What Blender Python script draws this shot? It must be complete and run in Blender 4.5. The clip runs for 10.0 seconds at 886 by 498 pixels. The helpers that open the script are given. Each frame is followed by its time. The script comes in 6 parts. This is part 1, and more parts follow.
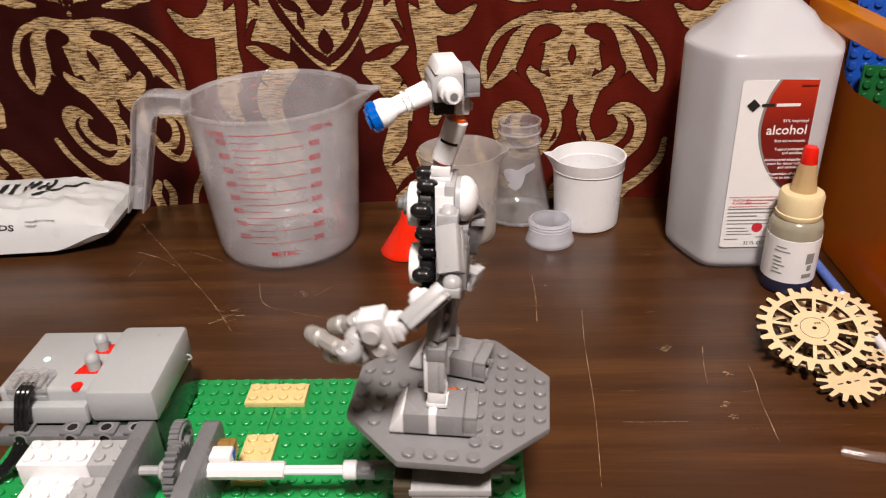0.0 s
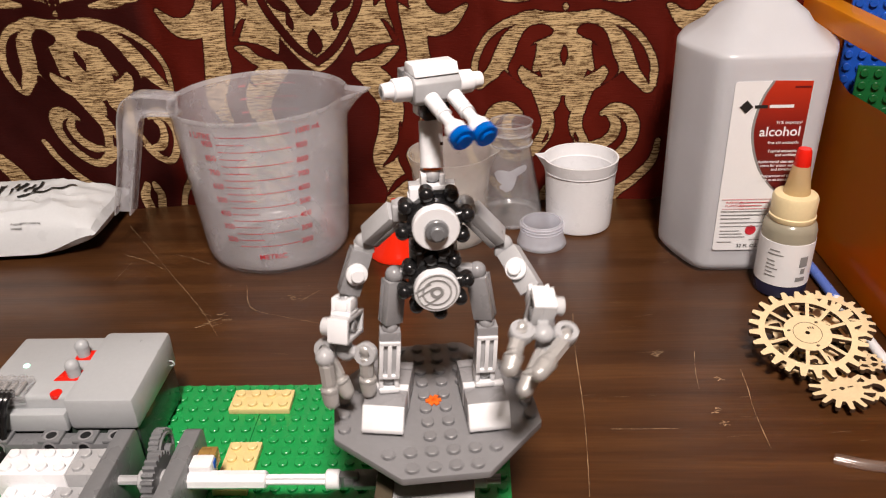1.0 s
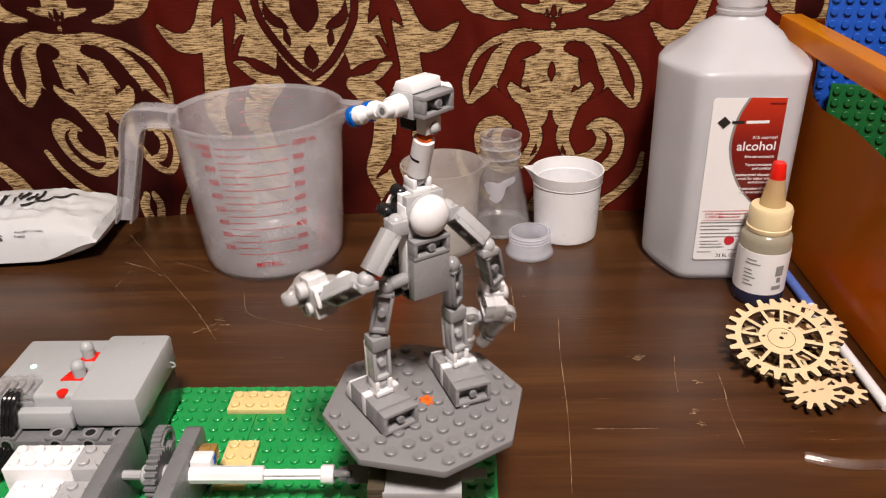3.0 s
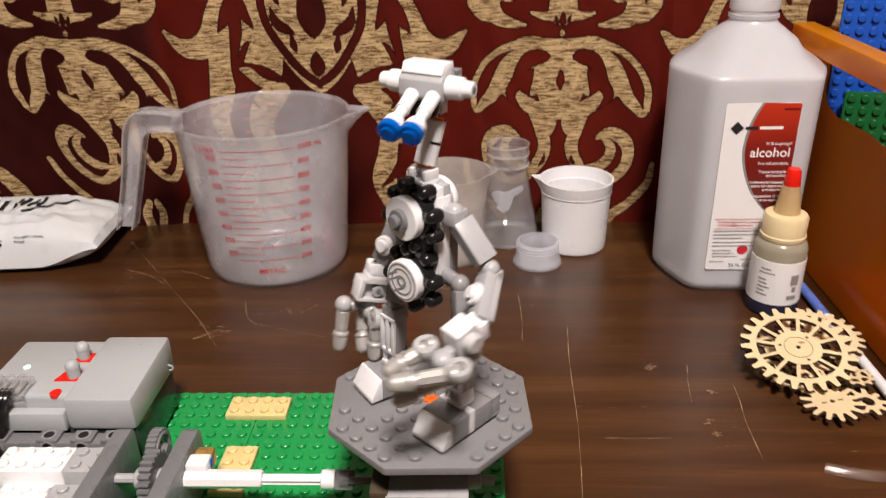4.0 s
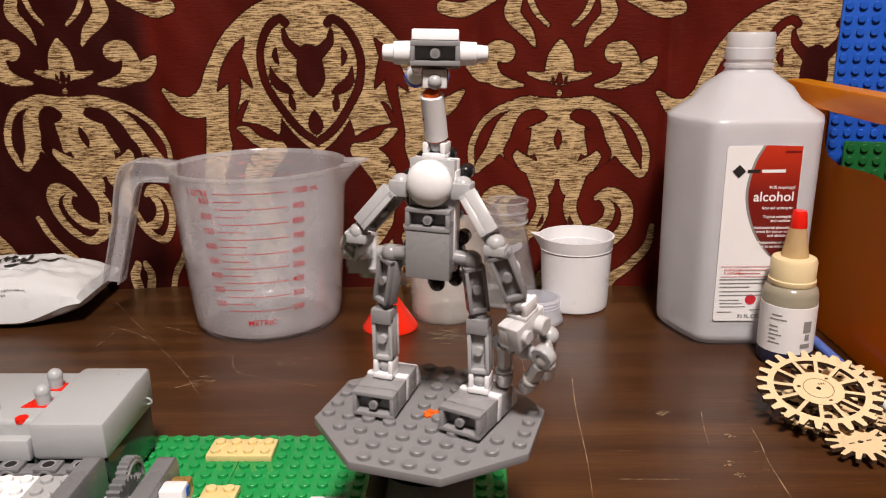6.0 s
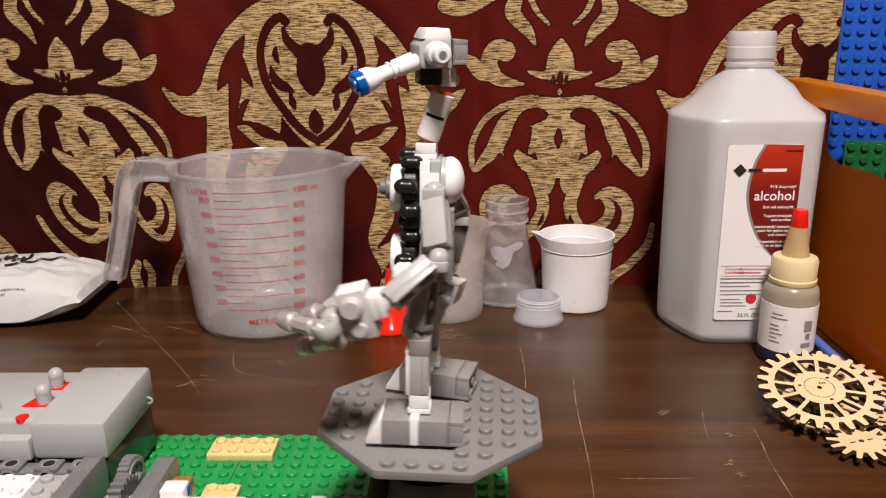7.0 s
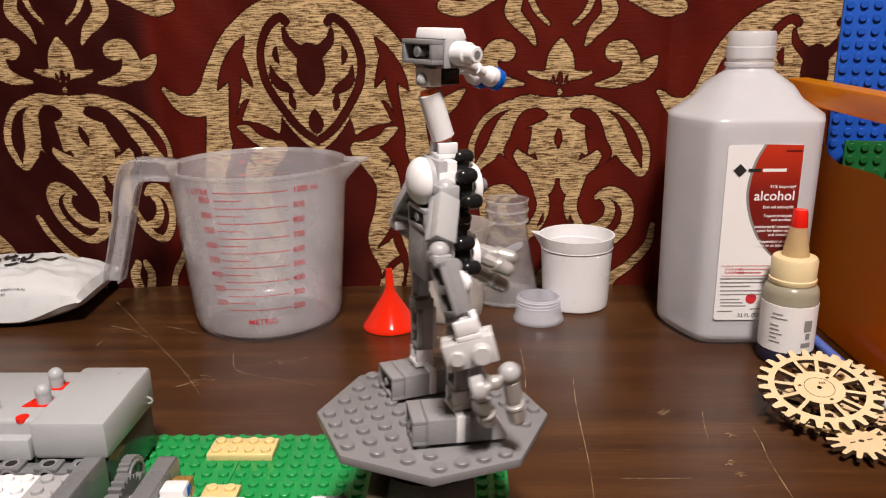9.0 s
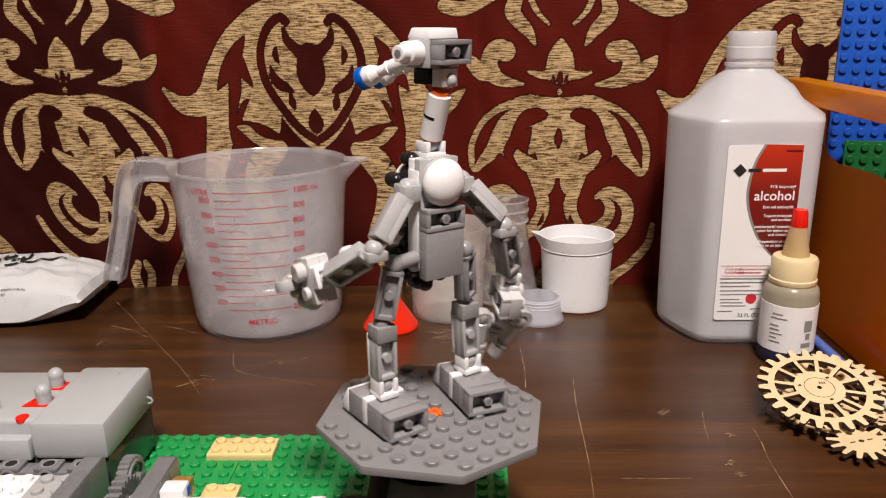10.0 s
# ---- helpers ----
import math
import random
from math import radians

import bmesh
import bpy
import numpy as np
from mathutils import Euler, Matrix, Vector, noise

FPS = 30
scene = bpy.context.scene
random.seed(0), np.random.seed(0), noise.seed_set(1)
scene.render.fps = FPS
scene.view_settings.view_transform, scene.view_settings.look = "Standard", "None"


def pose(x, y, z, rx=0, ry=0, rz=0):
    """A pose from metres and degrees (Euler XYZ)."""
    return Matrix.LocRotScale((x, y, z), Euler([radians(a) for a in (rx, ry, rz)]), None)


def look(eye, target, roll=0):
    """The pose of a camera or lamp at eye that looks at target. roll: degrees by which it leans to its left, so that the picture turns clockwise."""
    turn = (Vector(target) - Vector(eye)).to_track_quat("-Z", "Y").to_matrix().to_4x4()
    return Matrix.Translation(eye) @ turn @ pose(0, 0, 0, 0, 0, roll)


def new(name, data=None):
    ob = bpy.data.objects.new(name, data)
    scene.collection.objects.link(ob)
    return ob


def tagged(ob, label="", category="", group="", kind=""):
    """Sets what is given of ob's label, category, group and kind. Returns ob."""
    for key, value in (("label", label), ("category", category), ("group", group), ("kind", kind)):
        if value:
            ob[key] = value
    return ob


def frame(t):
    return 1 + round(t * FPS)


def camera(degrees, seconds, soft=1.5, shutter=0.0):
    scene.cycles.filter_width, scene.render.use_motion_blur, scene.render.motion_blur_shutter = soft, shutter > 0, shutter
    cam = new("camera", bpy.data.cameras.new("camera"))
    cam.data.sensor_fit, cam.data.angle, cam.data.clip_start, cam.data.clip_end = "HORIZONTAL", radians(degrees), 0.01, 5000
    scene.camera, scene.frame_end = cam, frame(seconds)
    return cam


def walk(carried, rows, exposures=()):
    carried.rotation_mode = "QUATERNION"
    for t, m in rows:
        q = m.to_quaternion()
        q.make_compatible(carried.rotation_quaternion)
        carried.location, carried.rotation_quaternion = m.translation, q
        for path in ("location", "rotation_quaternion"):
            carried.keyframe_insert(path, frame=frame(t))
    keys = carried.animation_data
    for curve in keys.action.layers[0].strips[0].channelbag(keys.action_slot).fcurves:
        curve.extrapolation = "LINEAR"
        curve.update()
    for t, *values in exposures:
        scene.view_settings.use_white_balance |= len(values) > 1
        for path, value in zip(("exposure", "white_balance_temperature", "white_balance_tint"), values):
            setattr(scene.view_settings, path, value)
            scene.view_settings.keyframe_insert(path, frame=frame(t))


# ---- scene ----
# ---------------------------------------------------------------- camera
cam = camera(59.3, 10.0, soft=1.15, shutter=0.8)
PATH = [
    (0, (0.005, -0.365, 0.268), (-0.089, 1.392, -0.683), -2.4),
    (0.5, (0.008, -0.36, 0.266), (-0.077, 1.399, -0.681), -2.2),
    (1, (0.011, -0.358, 0.267), (-0.081, 1.398, -0.686), -2.4),
    (1.5, (0.01, -0.36, 0.266), (-0.066, 1.405, -0.672), -2.1),
    (2, (0.013, -0.361, 0.269), (-0.066, 1.407, -0.662), -2.3),
    (3.5, (0.013, -0.38, 0.274), (-0.058, 1.398, -0.639), -1.7),
    (3.7, (0.012, -0.380, 0.270), (-0.063, 1.405, -0.630), -1.8),
    (4, (0.011, -0.372, 0.257), (-0.072, 1.431, -0.607), -1.5),
    (4.2, (0.011, -0.373, 0.236), (-0.078, 1.489, -0.487), -1.4),
    (4.3, (0.009, -0.374, 0.226), (-0.080, 1.505, -0.455), -1.6),
    (4.5, (0.008, -0.375, 0.216), (-0.086, 1.524, -0.398), -2.0),
    (4.7, (0.007, -0.378, 0.209), (-0.078, 1.545, -0.334), -1.6),
    (5, (0.006, -0.379, 0.206), (-0.061, 1.551, -0.313), -1.0),
    (5.5, (0.006, -0.375, 0.206), (-0.054, 1.543, -0.357), -0.9),
    (7, (0.005, -0.374, 0.206), (-0.052, 1.542, -0.366), -0.9),
    (10, (0.005, -0.374, 0.206), (-0.052, 1.542, -0.366), -0.9),
]
walk(cam, [(t, look(eye, target, roll)) for t, eye, target, roll in PATH])

# ---------------------------------------------------------------- light
world = bpy.data.worlds.new("room_air")
scene.world = world
world.use_nodes = True
world.node_tree.nodes["Background"].inputs["Color"].default_value = (1.0, 0.95, 0.88, 1)
world.node_tree.nodes["Background"].inputs["Strength"].default_value = 0.006
scene.view_settings.exposure = 0.0

ceiling_lamp = bpy.data.lights.new("ceiling_lamp", "AREA")
ceiling_lamp.shape, ceiling_lamp.size = "DISK", 0.26
ceiling_lamp.energy, ceiling_lamp.color = 38.8, (1.0, 0.873, 0.805)
LAMP_AT = (0.12, -0.84, 1.42)
new("ceiling_lamp", ceiling_lamp).matrix_basis = look(LAMP_AT, (0.0, -0.2, 0))


# ---------------------------------------------------------------- materials
def mat(name, color, rough=0.4, metal=0.0, vary=0.06, scale=60.0, bump=0.0, bump_scale=400.0, trans=0.0, ior=1.45,
        spec=0.5, coat=0.0, alpha=1.0, sss=0.0):
    """A node material with colour and gloss varied at two scales, in metres."""
    m = bpy.data.materials.new(name)
    m.use_nodes = True
    nt = m.node_tree
    b = nt.nodes["Principled BSDF"]
    co = nt.nodes.new("ShaderNodeTexCoord")
    n1 = nt.nodes.new("ShaderNodeTexNoise")
    n1.inputs["Scale"].default_value, n1.inputs["Detail"].default_value = scale, 5
    n2 = nt.nodes.new("ShaderNodeTexNoise")
    n2.inputs["Scale"].default_value, n2.inputs["Detail"].default_value = scale * 9, 3
    nt.links.new(co.outputs["Object"], n1.inputs["Vector"])
    nt.links.new(co.outputs["Object"], n2.inputs["Vector"])
    add = nt.nodes.new("ShaderNodeMath")
    add.operation = "ADD"
    nt.links.new(n1.outputs[0], add.inputs[0])
    nt.links.new(n2.outputs[0], add.inputs[1])
    info = nt.nodes.new("ShaderNodeObjectInfo")
    rnd = nt.nodes.new("ShaderNodeMath")
    rnd.operation, rnd.inputs[1].default_value = "MULTIPLY_ADD", 0.35
    nt.links.new(info.outputs["Random"], rnd.inputs[0])
    nt.links.new(add.outputs[0], rnd.inputs[2])
    mp = nt.nodes.new("ShaderNodeMapRange")
    mp.inputs[1].default_value, mp.inputs[2].default_value = 0.6, 1.7
    mp.inputs[3].default_value, mp.inputs[4].default_value = 1 - vary, 1 + vary
    nt.links.new(rnd.outputs[0], mp.inputs[0])
    mx = nt.nodes.new("ShaderNodeMix")
    mx.data_type, mx.blend_type, mx.inputs[0].default_value = "RGBA", "MULTIPLY", 1.0
    mx.inputs[6].default_value = (*color, 1)
    nt.links.new(mp.outputs[0], mx.inputs[7])
    nt.links.new(mx.outputs[2], b.inputs["Base Color"])
    rr = nt.nodes.new("ShaderNodeMapRange")
    rr.inputs[1].default_value, rr.inputs[2].default_value = 0.3, 0.7
    rr.inputs[3].default_value, rr.inputs[4].default_value = max(0.02, rough * 0.8), min(1, rough * 1.2)
    nt.links.new(n1.outputs[0], rr.inputs[0])
    nt.links.new(rr.outputs[0], b.inputs["Roughness"])
    b.inputs["Metallic"].default_value = metal
    b.inputs["IOR"].default_value = ior
    b.inputs["Transmission Weight"].default_value = trans
    b.inputs["Specular IOR Level"].default_value = spec
    b.inputs["Coat Weight"].default_value = coat
    b.inputs["Alpha"].default_value = alpha
    if sss:
        b.inputs["Subsurface Weight"].default_value = sss
        b.inputs["Subsurface Scale"].default_value = 0.003
    if bump:
        bp = nt.nodes.new("ShaderNodeBump")
        n3 = nt.nodes.new("ShaderNodeTexNoise")
        n3.inputs["Scale"].default_value = bump_scale
        nt.links.new(co.outputs["Object"], n3.inputs["Vector"])
        bp.inputs["Strength"].default_value, bp.inputs["Distance"].default_value = bump, 0.0004
        nt.links.new(n3.outputs[0], bp.inputs["Height"])
        nt.links.new(bp.outputs[0], b.inputs["Normal"])
    return m


def milky(name, color, clear=0.5, rough=0.3, glow=0.6, tint=0.1, shine=0.45):
    """Thin translucent plastic: light passes straight, passes scattered, or comes back white."""
    m = bpy.data.materials.new(name)
    m.use_nodes = True
    nt = m.node_tree
    nt.nodes.remove(nt.nodes["Principled BSDF"])
    out = nt.nodes["Material Output"]
    tr = nt.nodes.new("ShaderNodeBsdfTransparent")
    tr.inputs["Color"].default_value = (*[1 - tint * (1 - c) for c in color], 1)
    co = nt.nodes.new("ShaderNodeTexCoord")
    n1 = nt.nodes.new("ShaderNodeTexNoise")
    n1.inputs["Scale"].default_value, n1.inputs["Detail"].default_value = 45, 6
    nt.links.new(co.outputs["Object"], n1.inputs["Vector"])
    df = nt.nodes.new("ShaderNodeBsdfDiffuse")
    df.inputs["Color"].default_value = (*color, 1)
    tl = nt.nodes.new("ShaderNodeBsdfTranslucent")
    tl.inputs["Color"].default_value = (*color, 1)
    body = nt.nodes.new("ShaderNodeMixShader")
    body.inputs[0].default_value = glow
    nt.links.new(df.outputs[0], body.inputs[1])
    nt.links.new(tl.outputs[0], body.inputs[2])
    mr = nt.nodes.new("ShaderNodeMapRange")
    mr.inputs[1].default_value, mr.inputs[2].default_value = 0.3, 0.7
    mr.inputs[3].default_value, mr.inputs[4].default_value = 1 - clear * 1.08, 1 - clear * 0.92
    nt.links.new(n1.outputs[0], mr.inputs[0])
    mix = nt.nodes.new("ShaderNodeMixShader")
    nt.links.new(mr.outputs[0], mix.inputs[0])
    nt.links.new(tr.outputs[0], mix.inputs[1])
    nt.links.new(body.outputs[0], mix.inputs[2])
    gl = nt.nodes.new("ShaderNodeBsdfGlossy")
    gl.inputs["Roughness"].default_value = rough
    lw = nt.nodes.new("ShaderNodeLayerWeight")
    lw.inputs["Blend"].default_value = 0.5
    pw = nt.nodes.new("ShaderNodeMath")
    pw.operation, pw.inputs[1].default_value = "POWER", 4.0
    nt.links.new(lw.outputs["Facing"], pw.inputs[0])
    fr = nt.nodes.new("ShaderNodeMath")
    fr.operation, fr.inputs[1].default_value, fr.inputs[2].default_value = "MULTIPLY_ADD", shine, 0.04
    nt.links.new(pw.outputs[0], fr.inputs[0])
    fin = nt.nodes.new("ShaderNodeMixShader")
    nt.links.new(fr.outputs[0], fin.inputs[0])
    nt.links.new(mix.outputs[0], fin.inputs[1])
    nt.links.new(gl.outputs[0], fin.inputs[2])
    nt.links.new(fin.outputs[0], out.inputs["Surface"])
    return m


def wood_table():
    m = bpy.data.materials.new("dark_wood_laminate")
    m.use_nodes = True
    nt = m.node_tree
    b = nt.nodes["Principled BSDF"]
    co = nt.nodes.new("ShaderNodeTexCoord")
    mp = nt.nodes.new("ShaderNodeMapping")
    mp.inputs["Scale"].default_value = (2.2, 38, 1)
    nt.links.new(co.outputs["Object"], mp.inputs["Vector"])
    n1 = nt.nodes.new("ShaderNodeTexNoise")
    n1.inputs["Scale"].default_value, n1.inputs["Detail"].default_value, n1.inputs["Distortion"].default_value = 1.3, 7, 0.6
    nt.links.new(mp.outputs[0], n1.inputs["Vector"])
    mp2 = nt.nodes.new("ShaderNodeMapping")
    mp2.inputs["Scale"].default_value = (26, 520, 1)
    nt.links.new(co.outputs["Object"], mp2.inputs["Vector"])
    n2 = nt.nodes.new("ShaderNodeTexNoise")
    n2.inputs["Scale"].default_value, n2.inputs["Detail"].default_value = 1.0, 4
    nt.links.new(mp2.outputs[0], n2.inputs["Vector"])
    mixv = nt.nodes.new("ShaderNodeMath")
    mixv.operation, mixv.inputs[1].default_value = "MULTIPLY_ADD", 0.38
    nt.links.new(n2.outputs[0], mixv.inputs[0])
    nt.links.new(n1.outputs[0], mixv.inputs[2])
    ramp = nt.nodes.new("ShaderNodeValToRGB")
    ramp.color_ramp.elements[0].position, ramp.color_ramp.elements[0].color = 0.44, (0.035, 0.0132, 0.0041, 1)
    ramp.color_ramp.elements[1].position, ramp.color_ramp.elements[1].color = 0.92, (0.102, 0.0415, 0.0130, 1)
    mid = ramp.color_ramp.elements.new(0.68)
    mid.color = (0.058, 0.0219, 0.0068, 1)
    nt.links.new(mixv.outputs[0], ramp.inputs[0])
    nt.links.new(ramp.outputs[0], b.inputs["Base Color"])
    b.inputs["Specular IOR Level"].default_value = 0.5
    n4 = nt.nodes.new("ShaderNodeTexNoise")
    n4.inputs["Scale"].default_value, n4.inputs["Detail"].default_value = 18, 6
    nt.links.new(co.outputs["Object"], n4.inputs["Vector"])
    rr = nt.nodes.new("ShaderNodeMapRange")
    rr.inputs[1].default_value, rr.inputs[2].default_value = 0.3, 0.7
    rr.inputs[3].default_value, rr.inputs[4].default_value = 0.28, 0.42
    nt.links.new(n4.outputs[0], rr.inputs[0])
    nt.links.new(rr.outputs[0], b.inputs["Roughness"])
    bp = nt.nodes.new("ShaderNodeBump")
    bp.inputs["Strength"].default_value, bp.inputs["Distance"].default_value = 0.25, 0.0003
    nt.links.new(n2.outputs[0], bp.inputs["Height"])
    nt.links.new(bp.outputs[0], b.inputs["Normal"])
    return m


def brocade():
    """Woven cloth: the attribute 'motif' is the distance to the woven figure in millimetres, minus inside it; 'ground' names the ground's stripe."""
    m = bpy.data.materials.new("red_and_gold_brocade")
    m.use_nodes = True
    nt = m.node_tree
    b = nt.nodes["Principled BSDF"]
    L = nt.links.new
    at = nt.nodes.new("ShaderNodeAttribute")
    at.attribute_name = "motif"
    gr = nt.nodes.new("ShaderNodeAttribute")
    gr.attribute_name = "ground"
    co = nt.nodes.new("ShaderNodeTexCoord")

    def noise_at(sx, sz, detail):
        mp = nt.nodes.new("ShaderNodeMapping")
        mp.inputs["Scale"].default_value = (sx, 40, sz)
        L(co.outputs["Object"], mp.inputs["Vector"])
        n = nt.nodes.new("ShaderNodeTexNoise")
        n.inputs["Scale"].default_value, n.inputs["Detail"].default_value = 1.0, detail
        L(mp.outputs[0], n.inputs["Vector"])
        return n

    weft = noise_at(125, 1700, 2)
    fray = noise_at(620, 1000, 2)
    broad = noise_at(14, 14, 4)
    d = nt.nodes.new("ShaderNodeMath")
    d.operation, d.inputs[1].default_value = "MULTIPLY_ADD", 2.0
    L(fray.outputs[0], d.inputs[0])
    L(at.outputs["Fac"], d.inputs[2])
    gold = nt.nodes.new("ShaderNodeMapRange")
    gold.inputs[1].default_value, gold.inputs[2].default_value = 1.8, 1.4
    L(d.outputs[0], gold.inputs[0])
    edge = nt.nodes.new("ShaderNodeMapRange")
    edge.inputs[1].default_value, edge.inputs[2].default_value = 3.0, 2.2
    L(d.outputs[0], edge.inputs[0])
    rg = nt.nodes.new("ShaderNodeValToRGB")
    rg.color_ramp.elements[0].position, rg.color_ramp.elements[0].color = 0.40, (0.085, 0.040, 0.014, 1)
    rg.color_ramp.elements[1].position, rg.color_ramp.elements[1].color = 0.57, (0.56, 0.405, 0.215, 1)
    speck = nt.nodes.new("ShaderNodeMath")
    speck.operation, speck.inputs[1].default_value, speck.inputs[2].default_value = "MULTIPLY_ADD", 0.24, 0.0
    L(fray.outputs[0], speck.inputs[0])
    thread = nt.nodes.new("ShaderNodeMath")
    thread.operation, thread.inputs[1].default_value = "MULTIPLY_ADD", 0.76
    L(weft.outputs[0], thread.inputs[0])
    L(speck.outputs[0], thread.inputs[2])
    L(thread.outputs[0], rg.inputs[0])
    red = nt.nodes.new("ShaderNodeMix")
    red.data_type = "RGBA"
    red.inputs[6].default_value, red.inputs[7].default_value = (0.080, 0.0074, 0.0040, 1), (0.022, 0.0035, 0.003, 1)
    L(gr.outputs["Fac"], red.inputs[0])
    vary = nt.nodes.new("ShaderNodeMix")
    vary.data_type, vary.blend_type, vary.inputs[0].default_value = "RGBA", "MULTIPLY", 1.0
    vm = nt.nodes.new("ShaderNodeMapRange")
    vm.inputs[1].default_value, vm.inputs[2].default_value, vm.inputs[3].default_value, vm.inputs[4].default_value = 0.3, 0.7, 0.75, 1.25
    L(broad.outputs[0], vm.inputs[0])
    L(red.outputs[2], vary.inputs[6])
    L(vm.outputs[0], vary.inputs[7])
    m1 = nt.nodes.new("ShaderNodeMix")
    m1.data_type = "RGBA"
    m1.inputs[7].default_value = (0.030, 0.005, 0.0035, 1)
    L(edge.outputs[0], m1.inputs[0])
    L(vary.outputs[2], m1.inputs[6])
    m2 = nt.nodes.new("ShaderNodeMix")
    m2.data_type = "RGBA"
    L(gold.outputs[0], m2.inputs[0])
    L(m1.outputs[2], m2.inputs[6])
    L(rg.outputs[0], m2.inputs[7])
    L(m2.outputs[2], b.inputs["Base Color"])
    b.inputs["Roughness"].default_value = 0.62
    b.inputs["Specular IOR Level"].default_value = 0.06
    bp = nt.nodes.new("ShaderNodeBump")
    bp.inputs["Strength"].default_value, bp.inputs["Distance"].default_value = 0.6, 0.0005
    L(weft.outputs[0], bp.inputs["Height"])
    L(bp.outputs[0], b.inputs["Normal"])
    return m


WOOD = wood_table()
CLOTH = brocade()
PAINT = mat("wall_paint", (0.26, 0.215, 0.17), 0.8, vary=0.05, scale=3)
CEIL = mat("ceiling_paint", (0.8, 0.78, 0.72), 0.9, vary=0.03, scale=3)
CARPET = mat("carpet", (0.2, 0.16, 0.12), 0.95, vary=0.2, scale=40)
GREEN = mat("green_plastic", (0.015, 0.30, 0.075), 0.26, vary=0.08)
DKGREEN = mat("dark_green_plastic", (0.006, 0.10, 0.025), 0.3, vary=0.08)
TAN = mat("tan_plastic", (0.74, 0.585, 0.27), 0.3, vary=0.05)
LGREY = mat("light_grey_plastic", (0.39, 0.395, 0.41), 0.3, vary=0.07)
# tan plastic with the shade under the turntable put into its colour
SHADETAN = mat("shaded_tan_plastic", (0.07, 0.055, 0.035), 0.4, vary=0.08)
BOXGREY = mat("pale_grey_plastic", (0.395, 0.415, 0.435), 0.34, vary=0.05, bump=0.05)
MGREY = mat("medium_grey_plastic", (0.25, 0.25, 0.262), 0.28, vary=0.07)
DGREY = mat("dark_grey_plastic", (0.165, 0.17, 0.18), 0.3, vary=0.08)
PLATEGREY = mat("plate_grey_plastic", (0.20, 0.20, 0.21), 0.34, vary=0.09)
WHITE = mat("white_plastic", (0.79, 0.80, 0.83), 0.3, vary=0.03)
BLACK = mat("black_plastic", (0.010, 0.010, 0.011), 0.22, vary=0.1)
PALEGREY = mat("very_light_grey_plastic", (0.53, 0.535, 0.55), 0.28, vary=0.05)
SILVER = mat("silver_grey_plastic", (0.50, 0.49, 0.48), 0.36, metal=0.45, vary=0.08)
ORANGE = mat("orange_plastic", (0.85, 0.14, 0.015), 0.35)
RED = mat("red_plastic", (0.72, 0.016, 0.008), 0.25, vary=0.05)
BLUECLEAR = mat("clear_blue_plastic", (0.0, 0.16, 0.72), 0.08, trans=0.45, vary=0.03)
BLUE = mat("blue_plastic", (0.012, 0.085, 0.46), 0.3, vary=0.07)
REDGLOSS = mat("glossy_red_plastic", (0.72, 0.022, 0.006), 0.11, vary=0.04)
PENBLUE = mat("pale_blue_plastic", (0.10, 0.17, 0.52), 0.3, vary=0.06)
AMBERBRICK = mat("clear_amber_plastic", (0.40, 0.24, 0.07), 0.15, trans=0.3, vary=0.08)
SMOKE = mat("smoky_clear_plastic", (0.05, 0.07, 0.06), 0.15, trans=0.3)
CLEARISH = milky("clear_plastic", (0.9, 0.9, 0.92), 0.87, 0.05, 0.4, 0.1, 1.0)
TUBEMAT = milky("clear_vinyl", (0.9, 0.84, 0.80), 0.94, 0.15, 0.5, 0.3)
JUGMAT = milky("frosted_polypropylene", (0.93, 0.935, 1.0), 0.77, 0.16, 0.30, 0.03, 0.6)
RIMMAT = milky("thick_polypropylene", (0.93, 0.94, 1.0), 0.72, 0.16, 0.3, 0.03, 0.7)
BEAKERMAT = milky("cloudy_polypropylene", (0.90, 0.885, 0.86), 0.68, 0.2, 0.42, 0.05)
BOTTLEMAT = milky("milky_polyethylene", (0.855, 0.88, 0.935), 0.24, 0.3, 0.35, 0.05)
NECKMAT = milky("thin_polyethylene", (0.90, 0.92, 0.96), 0.45, 0.25, 0.4, 0.05)
CAPMAT = milky("frosted_cap_plastic", (0.90, 0.92, 1.0), 0.58, 0.25, 0.45, 0.05)
BINMAT = milky("clear_orange_plastic", (0.88, 0.355, 0.016), 0.18, 0.15, 0.40, 0.85, 0.2)
PAPER = mat("white_label", (0.80, 0.81, 0.83), 0.45, vary=0.02)
REDINK = mat("red_ink", (0.52, 0.02, 0.035), 0.5, vary=0.03)
LABELDARK = mat("label_dark_red", (0.15, 0.012, 0.012), 0.35, vary=0.03)
LABELFADE = mat("label_fading_red", (1, 1, 1), 0.35, vary=0.03)
fade_nodes, fade_links = LABELFADE.node_tree.nodes, LABELFADE.node_tree.links
fade_at = fade_nodes.new("ShaderNodeSeparateXYZ")
fade_ramp = fade_nodes.new("ShaderNodeValToRGB")
fade_span = fade_nodes.new("ShaderNodeMapRange")          # printed from bright red at the top to maroon below
fade_span.inputs[1].default_value, fade_span.inputs[2].default_value = 0.055, 0.130
for place, ink in ((0.0, (0.085, 0.008, 0.008, 1)), (1.0, (0.50, 0.035, 0.012, 1))):
    fade_ramp.color_ramp.elements[int(place)].position, fade_ramp.color_ramp.elements[int(place)].color = place, ink
fade_ramp.color_ramp.elements.new(0.62).color = (0.19, 0.013, 0.009, 1)
fade_links.new(fade_nodes["Texture Coordinate"].outputs["Object"], fade_at.inputs[0])
fade_links.new(fade_at.outputs["Y"], fade_span.inputs[0])
